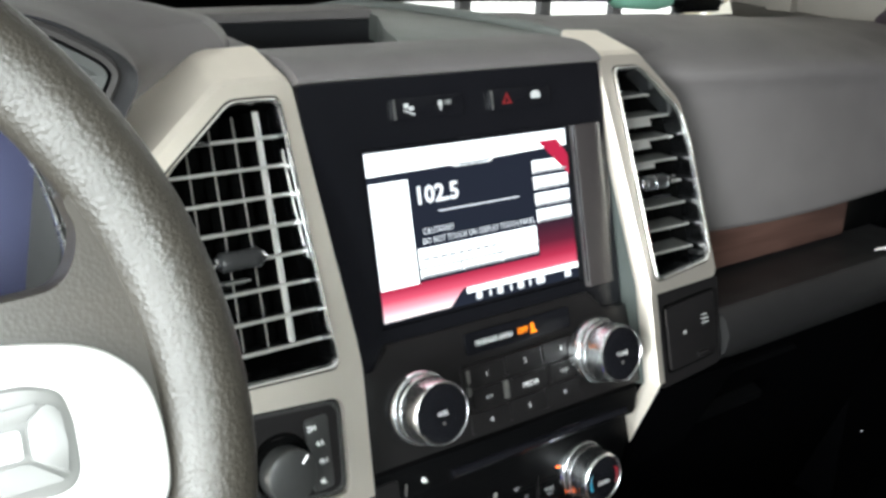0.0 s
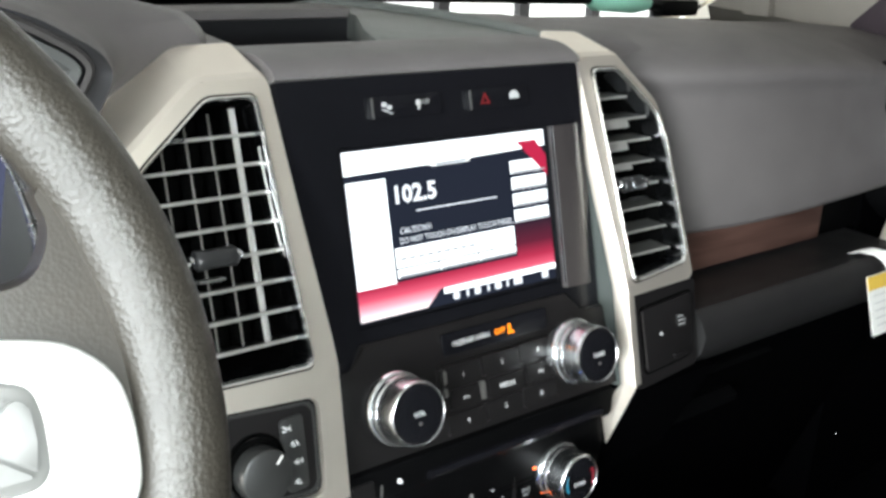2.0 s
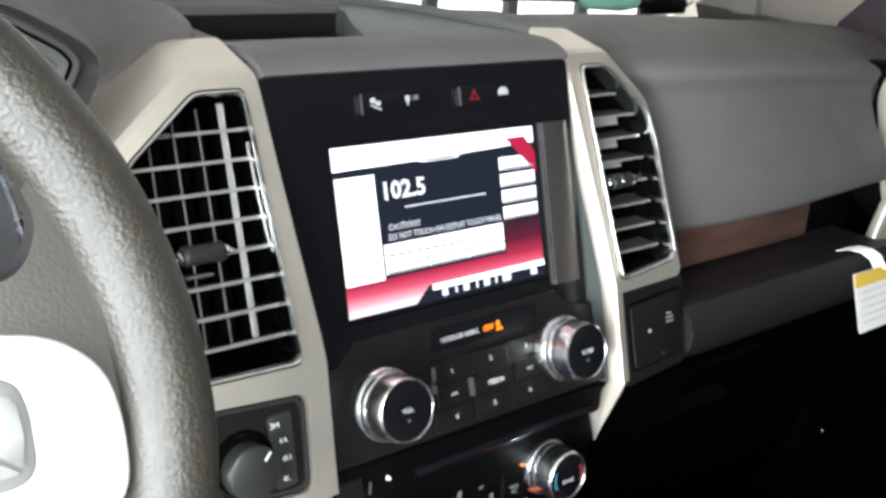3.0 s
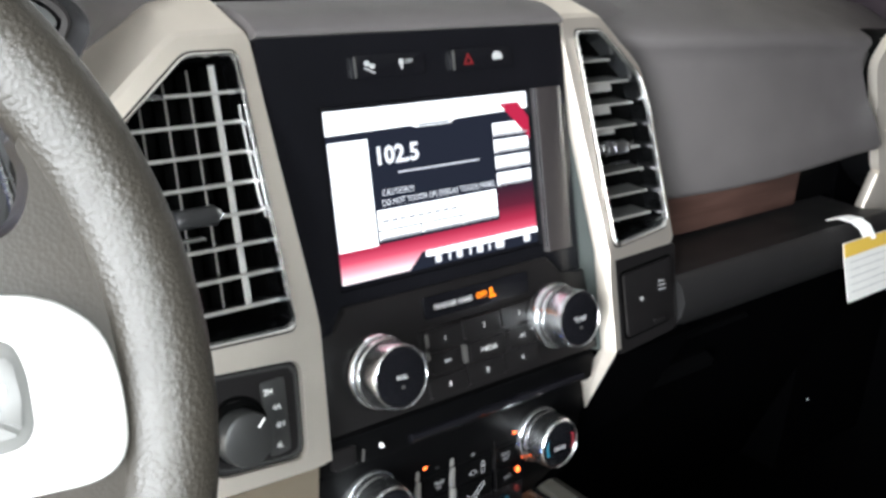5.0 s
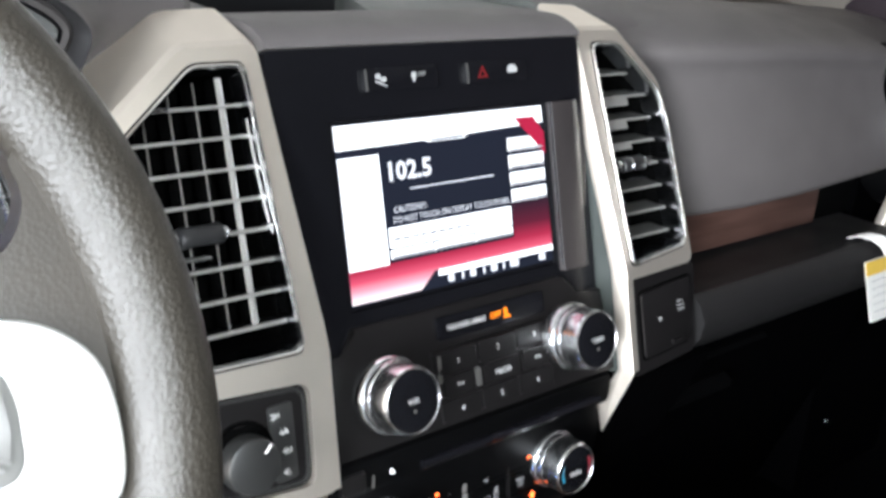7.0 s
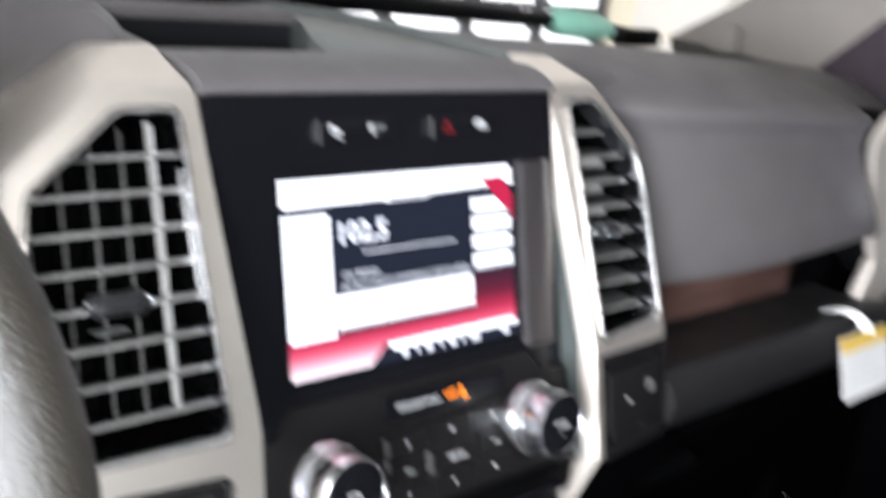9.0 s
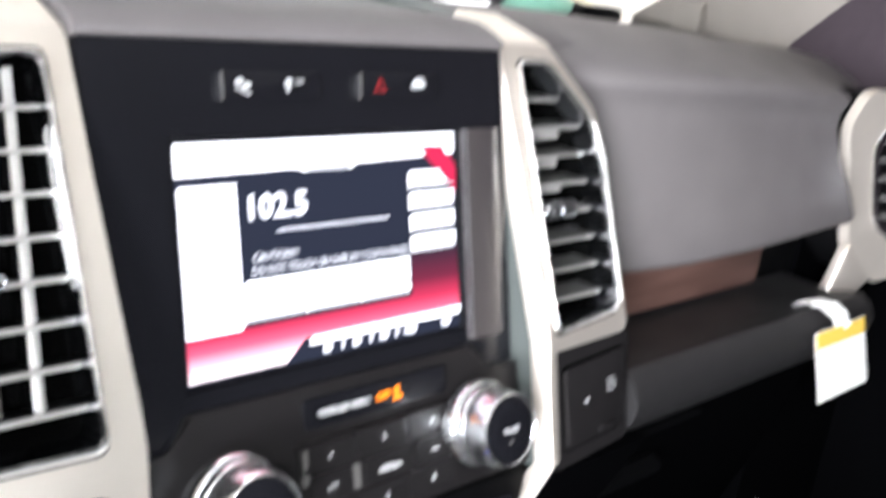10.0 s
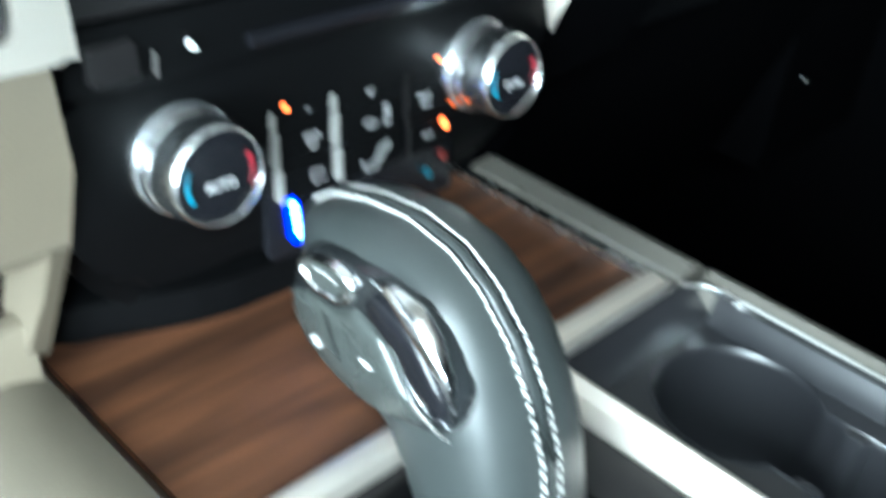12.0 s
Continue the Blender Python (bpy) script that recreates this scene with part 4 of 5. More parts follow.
def knob(name, u, v, d0, lean, r, label, word, marks=False, tall=1.0):
    m = STACK @ Matrix.Translation((u, d0, v)) @ pose(0, 0, 0, 90 - lean) @ Matrix.Diagonal((1, 1, tall, 1))
    t = thing(name, label, "knob", m.translation, group="stack knobs")
    part("skirt", lathe([(r * 1.09, -0.004), (r * 1.09, 0.0015), (r * 1.075, 0.0042), (r * 1.04, 0.0058), (r * 1.01, 0.0052), (r * 0.97, 0.0044)], 64, m), CHROME, t, "chrome skirt ring", smooth=50)
    part("grip", lathe([(r * 0.955, 0.003), (r * 0.985, 0.0050), (r * 1.0, 0.0068), (r * 0.995, 0.0098), (r * 0.975, 0.0112), (r * 0.945, 0.0116), (r * 0.955, 0.0126), (r * 0.958, 0.0140), (r * 0.945, 0.0200), (r * 0.925, 0.0262), (r * 0.915, 0.0290), (r * 0.895, 0.0308), (r * 0.872, 0.0312), (r * 0.855, 0.0304), (r * 0.7, 0.0295)], 72, m), BRUSHED, t, "satin chrome grip", smooth=40)
    cap = part("cap", lathe([(r * 0.853, 0.027), (r * 0.85, 0.0300), (r * 0.80, 0.0306), (r * 0.4, 0.0308), (0.0001, 0.0309)], 64, m), GLOSS, t, "black cap")
    text_mesh(word, 0.0046, m @ Matrix.Translation((0, 0.0 if not marks else -0.003, 0.0312)), PRINT, cap)
    if not marks:
        part("power_mark", lathe([(0.0011, 0.0304), (0.0011, 0.0313), (0.0001, 0.0314)], 16, m @ Matrix.Translation((0, -0.0062, 0))), STRIP, cap)
    if marks:
        for a0, mat in ((150, CYAN), (-30, REDMARK)):
            pts = [(m @ Vector((0.66 * r * math.cos(radians(a0 + k * 8)), 0.66 * r * math.sin(radians(a0 + k * 8)), 0.0312))) for k in range(8)]
            part("heat_mark", sweep(pts, [0.0003 + 0.0009 * k / 7 for k in range(8)], 6), mat, cap)
    return t


def radio_panel():
    t = thing("radio_panel", "dark grey radio panel with numbered buttons", "control panel", in_stack(0, -0.14, 0.02))
    face = [(-0.1275, -0.083), (-0.101, -0.083), (-0.091, -0.0675), (0.091, -0.0675), (0.101, -0.083), (0.1275, -0.083), (0.130, -0.1445), (-0.130, -0.1445)]
    part("fascia", prism(face, 0.0, 0.03, lambda a, b, h: in_stack(a, b, h - 0.006 - (-0.0785 - b) * 0.1), 0.002), PANEL, t)
    part("airbag_strip", prism(rounded(-0.030, 0.066, -0.0885, -0.0735, 0.002), 0.0, 0.003, lambda a, b, h: in_stack(a, b, h - 0.0085)), GLOSS, t)
    text_mesh("PASSENGER AIRBAG", 0.0052, stack_uv(-0.0055, -0.0815, -0.0092), PRINT, t, wide=0.72)
    text_mesh("OFF", 0.0056, stack_uv(0.0203, -0.0813, -0.0092), AMBER, t, bold=0.0002)
    flat("airbag_lamp", rounded(0.0283, 0.0313, -0.0825, -0.0778, 0.0014), 0.0088, AMBER, t)
    flat("airbag_lamp", [(0.0278, -0.0850), (0.0343, -0.0850), (0.0333, -0.0833), (0.0316, -0.0826), (0.0283, -0.0830)], 0.0088, AMBER, t)
    d = -0.0128
    part("key_block", prism(rounded(-0.038, 0.066, -0.142, -0.094, 0.003), 0.0, 0.006, lambda a, b, h: in_stack(a, b, h - 0.0118), 0.001), PANEL, t)
    part("key_strip", prism(rounded(-0.0365, -0.0338, -0.1145, -0.0965, 0.0008), 0.0, 0.003, lambda a, b, h: in_stack(a, b, h - 0.0142)), STRIP, t, "pale grey strip")
    part("key_strip", prism(rounded(-0.0055, -0.0018, -0.1235, -0.1110, 0.0008), 0.0, 0.003, lambda a, b, h: in_stack(a, b, h - 0.0145)), STRIP, t, "pale grey strip")
    for word, u, v in (("1", -0.020, -0.102), ("2", 0.015, -0.101), ("3", 0.049, -0.100), ("4", -0.0195, -0.134), ("5", 0.015, -0.133), ("6", 0.049, -0.132), ("MEDIA", 0.018, -0.118), ("I<<", -0.0195, -0.118), (">>I", 0.0500, -0.1165)):
        w = {"MEDIA": 0.0165, "I<<": 0.0135, ">>I": 0.0125}[word] if len(word) > 1 else 0.0167
        key = part("key", prism(rounded(u - w, u + w, v - 0.0070, v + 0.0070, 0.0012), 0.0, 0.003, lambda a, b, h: in_stack(a, b, h - 0.0140 + (b - v) * 0.06), 0.0010), PANEL, t)
        text_mesh(word, 0.0050 if len(word) != 3 else 0.0040, stack_uv(u, v, d - 0.0019), PRINT, key)


radio_panel()
knob("volume_knob", -0.080, -0.109, -0.0185, 0, 0.0225, "chrome ringed black volume knob", "VOL", tall=0.83)
knob("tuning_knob", 0.080, -0.108, -0.0185, 0, 0.0225, "chrome ringed black tuning knob", "TUNE", tall=0.83)


def climate_panel():
    t = thing("climate_panel", "black climate control panel with lit buttons", "control panel", (0, -0.03, 1.06))
    part("slot_strip", box(-0.125, 0.125, -0.052, 0.0, 1.158, 1.182, 0.004), BLACK, t)
    part("slot_lip", loft([[(x, y, z) for y, z in ((-0.0500, 1.1600), (-0.0555, 1.1610), (-0.0570, 1.1635), (-0.0555, 1.1660), (-0.0500, 1.1665))] for x in (-0.056, -0.054, 0.108, 0.110)]), GLOSS, t, "thin glossy slot lip", m=Matrix.Translation((0, 0, 0.003)))
    part("tick_mark", box(-0.0935, -0.0925, -0.0535, -0.0515, 1.1620, 1.1705, 0.0003), STRIP, t)
    part("eject_mark", prism([(-0.0812, -0.1598), (-0.0788, -0.1598), (-0.080, -0.1570)], -0.0155, -0.012, lambda a, b, h: in_stack(a, b, h)), PRINT, t)
    part("tray_button", prism(rounded(-0.118, -0.100, -0.165, -0.152, 0.002), -0.0145, -0.008, lambda a, b, h: in_stack(a, b, h), 0.001), PANEL, t)
    shape = soften([(-0.128, 1.160), (0.128, 1.160), (0.128, 1.10), (0.10, 1.063), (-0.10, 1.063), (-0.128, 1.10)], 0.03, 5)
    part("fascia", prism(shape, 0.0, 0.03, lambda a, b, h: (a, h - 0.046 + (1.16 - b) * 0.10, b), 0.004), BLACK, t)
    back = soften([(-0.124, 1.160), (0.124, 1.160), (0.124, 1.08), (0.09, 1.035), (-0.09, 1.035), (-0.124, 1.08)], 0.03, 5)
    part("lower_bowl", prism(back, 0.0, 0.05, lambda a, b, h: (a, h - 0.028 + (1.16 - b) * 0.10, b), 0.004), BLACK, t)
    foot = [(-0.124, 0.0), (-0.114, -0.007), (-0.084, -0.018), (-0.065, -0.025), (-0.046, -0.029), (0.0, -0.031), (0.046, -0.029), (0.084, -0.018), (0.118, 0.0), (0.118, 0.03), (-0.124, 0.03)]
    part("bowl_foot", prism(foot, 1.0272, 1.046, lambda a, b, h: (a, b, h), 0.002), BLACK, t)
    f = Matrix.Translation((0, -0.0405, 1.10)) @ pose(0, 0, 0, 84.3)

    def on_face(bm_poly, h0, h1, bevel=0.0):
        return prism(bm_poly, h0, h1, lambda a, b, q: f @ Vector((a, b, q)), bevel)
    part("key_field", on_face(rounded(-0.042, 0.068, -0.040, 0.044, 0.004), -0.002, 0.002, 0.001), GLOSS, t)
    levels = (0.0285, 0.0115, -0.0055)
    for x, w in ((-0.0215, 0.0128), (0.0165, 0.0165), (0.0505, 0.0140)):
        for z in levels:
            part("key", on_face(rounded(x - w, x + w, z - 0.0080, z + 0.0080, 0.001), 0.001, 0.0042, 0.0006), BLACK, t)
    for x, z0, w in ((-0.0380, 0.036, 0.0014), (-0.0068, 0.037, 0.0017), (0.0345, 0.036, 0.0004)):
        for k in range(3):
            part("divider", on_face(rounded(x - w + 0.0012 * k, x + w + 0.0012 * k, z0 - 0.0150 - 0.0168 * k, z0 - 0.0168 * k, 0.0005), 0.001, 0.0052, 0.0004), SLAT if w > 0.001 else PANEL, t)

    def word_at(word, size, x, z, mat=PRINT_SOFT):
        text_mesh(word, size, f @ Matrix.Translation((x, z, 0.0046)), mat, t)

    def line(points, mat=PRINT_SOFT, w=0.00024):
        part("icon", sweep([f @ Vector((x, z, 0.0044)) for x, z in points], w, 5), mat, t)

    def arc(x, z, r, a0, a1):
        line([(x + r * math.cos(radians(a0 + (a1 - a0) * k / 14)), z + r * math.sin(radians(a0 + (a1 - a0) * k / 14))) for k in range(15)])
    arc(-0.0201, 0.0275, 0.0027, 125, 415)
    line([(-0.0201, 0.0280), (-0.0201, 0.0312)])
    word_at("MAX", 0.0042, -0.0180, 0.0128)
    line([(-0.0205, 0.0098), (-0.0160, 0.0098), (-0.0170, 0.0078), (-0.0195, 0.0078), (-0.0205, 0.0098)])
    line([(-0.0188, -0.0036), (-0.0128, -0.0030), (-0.0126, -0.0082), (-0.0186, -0.0086), (-0.0188, -0.0036)])
    line([(0.0098, 0.0290), (0.0138, 0.0305), (0.0178, 0.0296), (0.0166, 0.0250), (0.0112, 0.0245), (0.0098, 0.0290)])
    line([(0.0125, 0.0240), (0.0137, 0.0225), (0.0150, 0.0240)])
    line([(0.0100, 0.0092), (0.0150, 0.0112), (0.0185, 0.0095), (0.0150, 0.0075), (0.0100, 0.0092)])
    line([(0.0222, 0.0150), (0.0248, 0.0158), (0.0252, 0.0128), (0.0226, 0.0122), (0.0222, 0.0150)])
    line([(0.0218, 0.0115), (0.0250, 0.0120), (0.0252, 0.0070), (0.0222, 0.0066), (0.0218, 0.0115)])
    line([(0.0085, -0.0070), (0.0110, -0.0100), (0.0160, -0.0090), (0.0195, -0.0040), (0.0250, -0.0010), (0.0252, -0.0035), (0.0205, -0.0075), (0.0165, -0.0120), (0.0105, -0.0128), (0.0085, -0.0070)])
    line([(0.0400, 0.0275), (0.0415, 0.0298), (0.0445, 0.0303), (0.0468, 0.0282), (0.0468, 0.0268), (0.0400, 0.0262), (0.0400, 0.0275)])
    word_at("MAX", 0.0040, 0.0465, 0.0138)
    word_at("A/C", 0.0040, 0.0470, 0.0098)
    word_at("A/C", 0.0042, 0.0488, -0.0058)
    for x, z in ((-0.0317, 0.0300), (0.0538, 0.0310), (0.0591, -0.0027)):
        part("lamp", on_face(rounded(x - 0.0014, x + 0.0014, z - 0.0022, z + 0.0022, 0.0008), 0.0040, 0.0056), ORANGE, t, "small lit orange lamp")
    for k in range(4):
        part("lamp", on_face(rounded(-0.0317 + k * 0.0006, -0.0288 + k * 0.0006, -0.0165 - k * 0.0045, -0.0133 - k * 0.0045, 0.0006), 0.0035, 0.0062), BLUE, t, "bright blue lamp")
    # glowing plate, added to give the blue lamp a halo
    part("lamp_halo", on_face(soften([(-0.0338, -0.0115), (-0.0270, -0.0115), (-0.0250, -0.0335), (-0.0318, -0.0335)], 0.002), 0.002, 0.0050, 0.001), BLUE_HALO, t, "glowing blue plate as the lamp's halo")
    part("icon", on_face(rounded(0.0490, 0.0522, -0.0285, -0.0235, 0.001), 0.002, 0.0042), DIM_CYAN, t, "dim cyan seat mark")
    part("icon", on_face(rounded(0.0590, 0.0622, -0.0225, -0.0175, 0.001), 0.002, 0.0042), DIM_RED, t, "dim red seat mark")


climate_panel()
knob("driver_heat_knob", -0.0805, -0.2010, 0.0085, -9, 0.0207, "chrome ringed heater knob marked AUTO", "AUTO", True, 0.84)
knob("passenger_heat_knob", 0.0760, -0.2015, 0.0085, -9, 0.0207, "chrome ringed heater knob marked DUAL", "DUAL", True, 0.84)


def mode_switch():
    t = thing("drive_mode_switch", "dark grey rotary drive mode switch panel", "switch", in_stack(-0.174, -0.11, -0.02))
    part("plate", prism(soften([(-0.1393, -0.0855), (-0.2045, -0.0805), (-0.2005, -0.1395), (-0.1415, -0.1445)], 0.008), 0.004, 0.02, lambda a, b, h: in_stack(a, b, vent_d(b) + h)), PANEL, t)
    m = in_stack(-0.1815, -0.1200, vent_d(-0.120) + 0.004)
    mm = Matrix.Translation(m) @ pose(0, 0, 0, 75)
    part("inset_rim", ring_plate(soften([(-0.1407, -0.0870), (-0.2030, -0.0822), (-0.1992, -0.1380), (-0.1428, -0.1430)], 0.008), soften([(-0.1425, -0.0888), (-0.2013, -0.0842), (-0.1977, -0.1362), (-0.1445, -0.1410)], 0.007), 0.0028, 0.0045, lambda a, b, h: in_stack(a, b, vent_d(b) + h)), DIAL, t)
    # thin dark ring in place of a recess, its shade as colour
    part("collar", lathe([(0.0190, 0.0), (0.0192, 0.0014), (0.0184, 0.0020), (0.0165, 0.0004)], 40, mm @ Matrix.Translation((-0.0012, 0.0042, 0))), DARK, t, "dark ring as the shade of the dial's recess")
    dial = part("dial", lathe([(0.0160, 0.0), (0.0158, 0.010), (0.0152, 0.0122), (0.0140, 0.0130), (0.0001, 0.0132)], 48, mm), DIAL, t)
    part("pointer", sweep([mm @ Vector((0.006, 0.006, 0.0134)), mm @ Vector((0.010, 0.010, 0.0132))], 0.0007, 6), PRINT, dial)
    part("label_plate", prism(soften([(-0.1655, -0.0935), (-0.1495, -0.0930), (-0.1500, -0.1375), (-0.1640, -0.1385)], 0.003), 0.0026, 0.006, lambda a, b, h: in_stack(a, b, vent_d(b) + h), 0.0008), DIAL, t)
    for word, u, v in (("2H", -0.1615, -0.0995), ("4A", -0.1570, -0.1095), ("4H", -0.1560, -0.1205), ("4L", -0.1575, -0.1325)):
        text_mesh(word, 0.0050, stack_uv(u, v, vent_d(v) + 0.0021), PRINT, t)


mode_switch()


def socket_panel():
    t = thing("power_socket_panel", "black power socket panel with small marks", "switch", in_stack(0.174, -0.11, -0.02))
    part("plate", prism(soften([(0.1365, -0.0785), (0.213, -0.0765), (0.209, -0.146), (0.1395, -0.152)], 0.004), 0.001, 0.03, lambda a, b, h: in_stack(a, b, vent_d(b) + h)), PANEL, t)
    part("flap", prism(soften([(0.146, -0.090), (0.205, -0.086), (0.201, -0.136), (0.148, -0.140)], 0.004), -0.002, 0.01, lambda a, b, h: in_stack(a, b, vent_d(b) + h), 0.001), PANEL, t)
    part("flap_gap", ring_plate(soften([(0.1445, -0.0882), (0.2065, -0.0842), (0.2025, -0.1378), (0.1465, -0.1420)], 0.005), soften([(0.146, -0.090), (0.205, -0.086), (0.201, -0.136), (0.148, -0.140)], 0.004), 0.0002, 0.004, lambda a, b, h: in_stack(a, b, vent_d(b) + h)), DARK, t)
    part("mark", prism(rounded(0.1640, 0.1672, -0.1138, -0.1112, 0.0008), -0.0026, -0.0015, lambda a, b, h: in_stack(a, b, vent_d(b) + h)), PRINT_DIM, t)
    for k in range(3):
        part("print_bar", prism(rounded(0.186, 0.1945 - 0.002 * (k == 0), -0.1034 - k * 0.0033, -0.1025 - k * 0.0033, 0.0004), -0.0026, -0.0015, lambda a, b, h: in_stack(a, b, vent_d(b) + h)), PRINT_DIM, t)
    part("pull_lip", prism(rounded(0.178, 0.192, -0.135, -0.131, 0.0015), -0.004, 0.0, lambda a, b, h: in_stack(a, b, vent_d(b) + h), 0.0008), PANEL, t)


socket_panel()


# ---- steering wheel ----
def steering_wheel():
    tl = radians(23.2)
    c = Vector((-0.4776, -0.1883, 1.3533))
    m = Matrix.Translation(c) @ pose(0, 0, 0, 90 - 23.2)  # local z faces the driver
    t = thing("steering_wheel", "grained dark leather steering wheel with a silver cover", "steering wheel", c)
    n, k = 96, 20
    rings = []
    for i in range(n):
        a = 2 * math.pi * i / n
        rad = Vector((math.cos(a), math.sin(a), 0))
        rings.append([m @ (rad * (0.1886 + 0.0175 * math.cos(2 * math.pi * j / k)) + Vector((0, 0, 0.0165 * math.sin(2 * math.pi * j / k)))) for j in range(k)])
    part("rim", loft(rings + rings[:1], caps=False), RIMSKIN, t, "grained dark leather rim")
    plate = soften([(0.03, 0.046), (0.128, 0.045), (0.146, 0.046), (0.153, 0.050), (0.158, 0.058), (0.1605, 0.068), (0.156, 0.080), (0.176, 0.084), (0.184, 0.03), (0.185, -0.03), (0.176, -0.08), (0.150, -0.075), (0.12, -0.055), (0.03, -0.05)], 0.006, 3)
    cover = soften([(0.03, 0.034), (0.125, 0.028), (0.152, 0.022), (0.167, 0.008), (0.170, -0.012), (0.168, -0.034), (0.158, -0.041), (0.118, -0.037), (0.03, -0.036)], 0.010, 4)
    pod = soften([(0.085, 0.0155), (0.126, 0.0150), (0.137, 0.0105), (0.1392, 0.0), (0.1385, -0.0175), (0.1340, -0.0225), (0.085, -0.0235)], 0.004, 3)
    for s in (-1, 1):
        part("spoke", loft([[m @ Vector((s * (x0 + (a - x0) * f), b * f, z)) for a, b in plate] for f, z, x0 in ((0.99, -0.022, 0.09), (1.0, -0.012, 0.09), (0.99, -0.002, 0.09), (0.93, 0.004, 0.09))]), SPOKE, t)
        c0 = Vector((0.11, -0.004))
        cov = part("cover", loft([[m @ Vector((s * (c0.x + (a - c0.x) * f), c0.y + (b - c0.y) * f, z)) for a, b in cover] for f, z in ((1.03, 0.0), (1.02, 0.006), (0.98, 0.010), (0.90, 0.0125), (0.5, 0.0135))]), HUB, t, "pale satin silver spoke cover")
        pod_ob = part("switch_pod", loft([[m @ Vector((s * (c0.x + (a - c0.x) * f), c0.y + (b - c0.y) * f, z)) for a, b in pod] for f, z in ((1.0, 0.013), (0.99, 0.0155), (0.93, 0.0165))]), POD, t, "grey switch pod")
        on = lambda a, b, h: m @ Vector((s * a, b, h))
        part("key", prism(soften([(0.098, 0.0012), (0.1215, 0.0012), (0.1212, -0.0078), (0.098, -0.0078)], 0.0015), 0.0165, 0.0182, on, 0.0006), HUB, pod_ob, "white centre key")
        side_key = part("key", prism(soften([(0.1300, 0.0078), (0.1345, 0.0052), (0.1352, -0.006), (0.1340, -0.0165), (0.1232, -0.0088), (0.1236, 0.0024)], 0.0012), 0.0165, 0.0178, on, 0.0006), GREYBTN, pod_ob)
        part("key", prism(soften([(0.1285, 0.0084), (0.1226, 0.0030), (0.096, 0.0030), (0.090, 0.0084)], 0.0012), 0.0165, 0.0178, on, 0.0006), GREYBTN, pod_ob)
        part("key", prism(soften([(0.1220, -0.0095), (0.1325, -0.0178), (0.090, -0.0190), (0.096, -0.0095)], 0.0012), 0.0165, 0.0178, on, 0.0006), GREYBTN, pod_ob)
        icon = loft([[on(a, b, h) for a, b in ((0.1272, -0.0015), (0.1272, -0.0045), (0.1298, -0.0030))] for h in (0.0180, 0.0184)])
        merge(icon, loft([[on(a, b, h) for a, b in ((0.1300, -0.0015), (0.1300, -0.0045), (0.1308, -0.0045), (0.1308, -0.0015))] for h in (0.0180, 0.0184)]))
        part("skip_icon", icon, PRINT, side_key)
    hub = soften([(-0.085, 0.05), (0.085, 0.05), (0.09, -0.03), (0.06, -0.08), (-0.06, -0.08), (-0.09, -0.03)], 0.03, 5)
    part("airbag_cover", loft([[m @ Vector((a * f, b * f, z)) for a, b in hub] for f, z in ((0.9, -0.04), (1.0, 0.0), (0.97, 0.015), (0.8, 0.024), (0.1, 0.028))]), RIMSKIN, t)
    part("column", lathe([(0.05, -0.25), (0.05, -0.03)], 32, m), BLACK, t)


steering_wheel()


# ---- console ----
ZC = 1.035


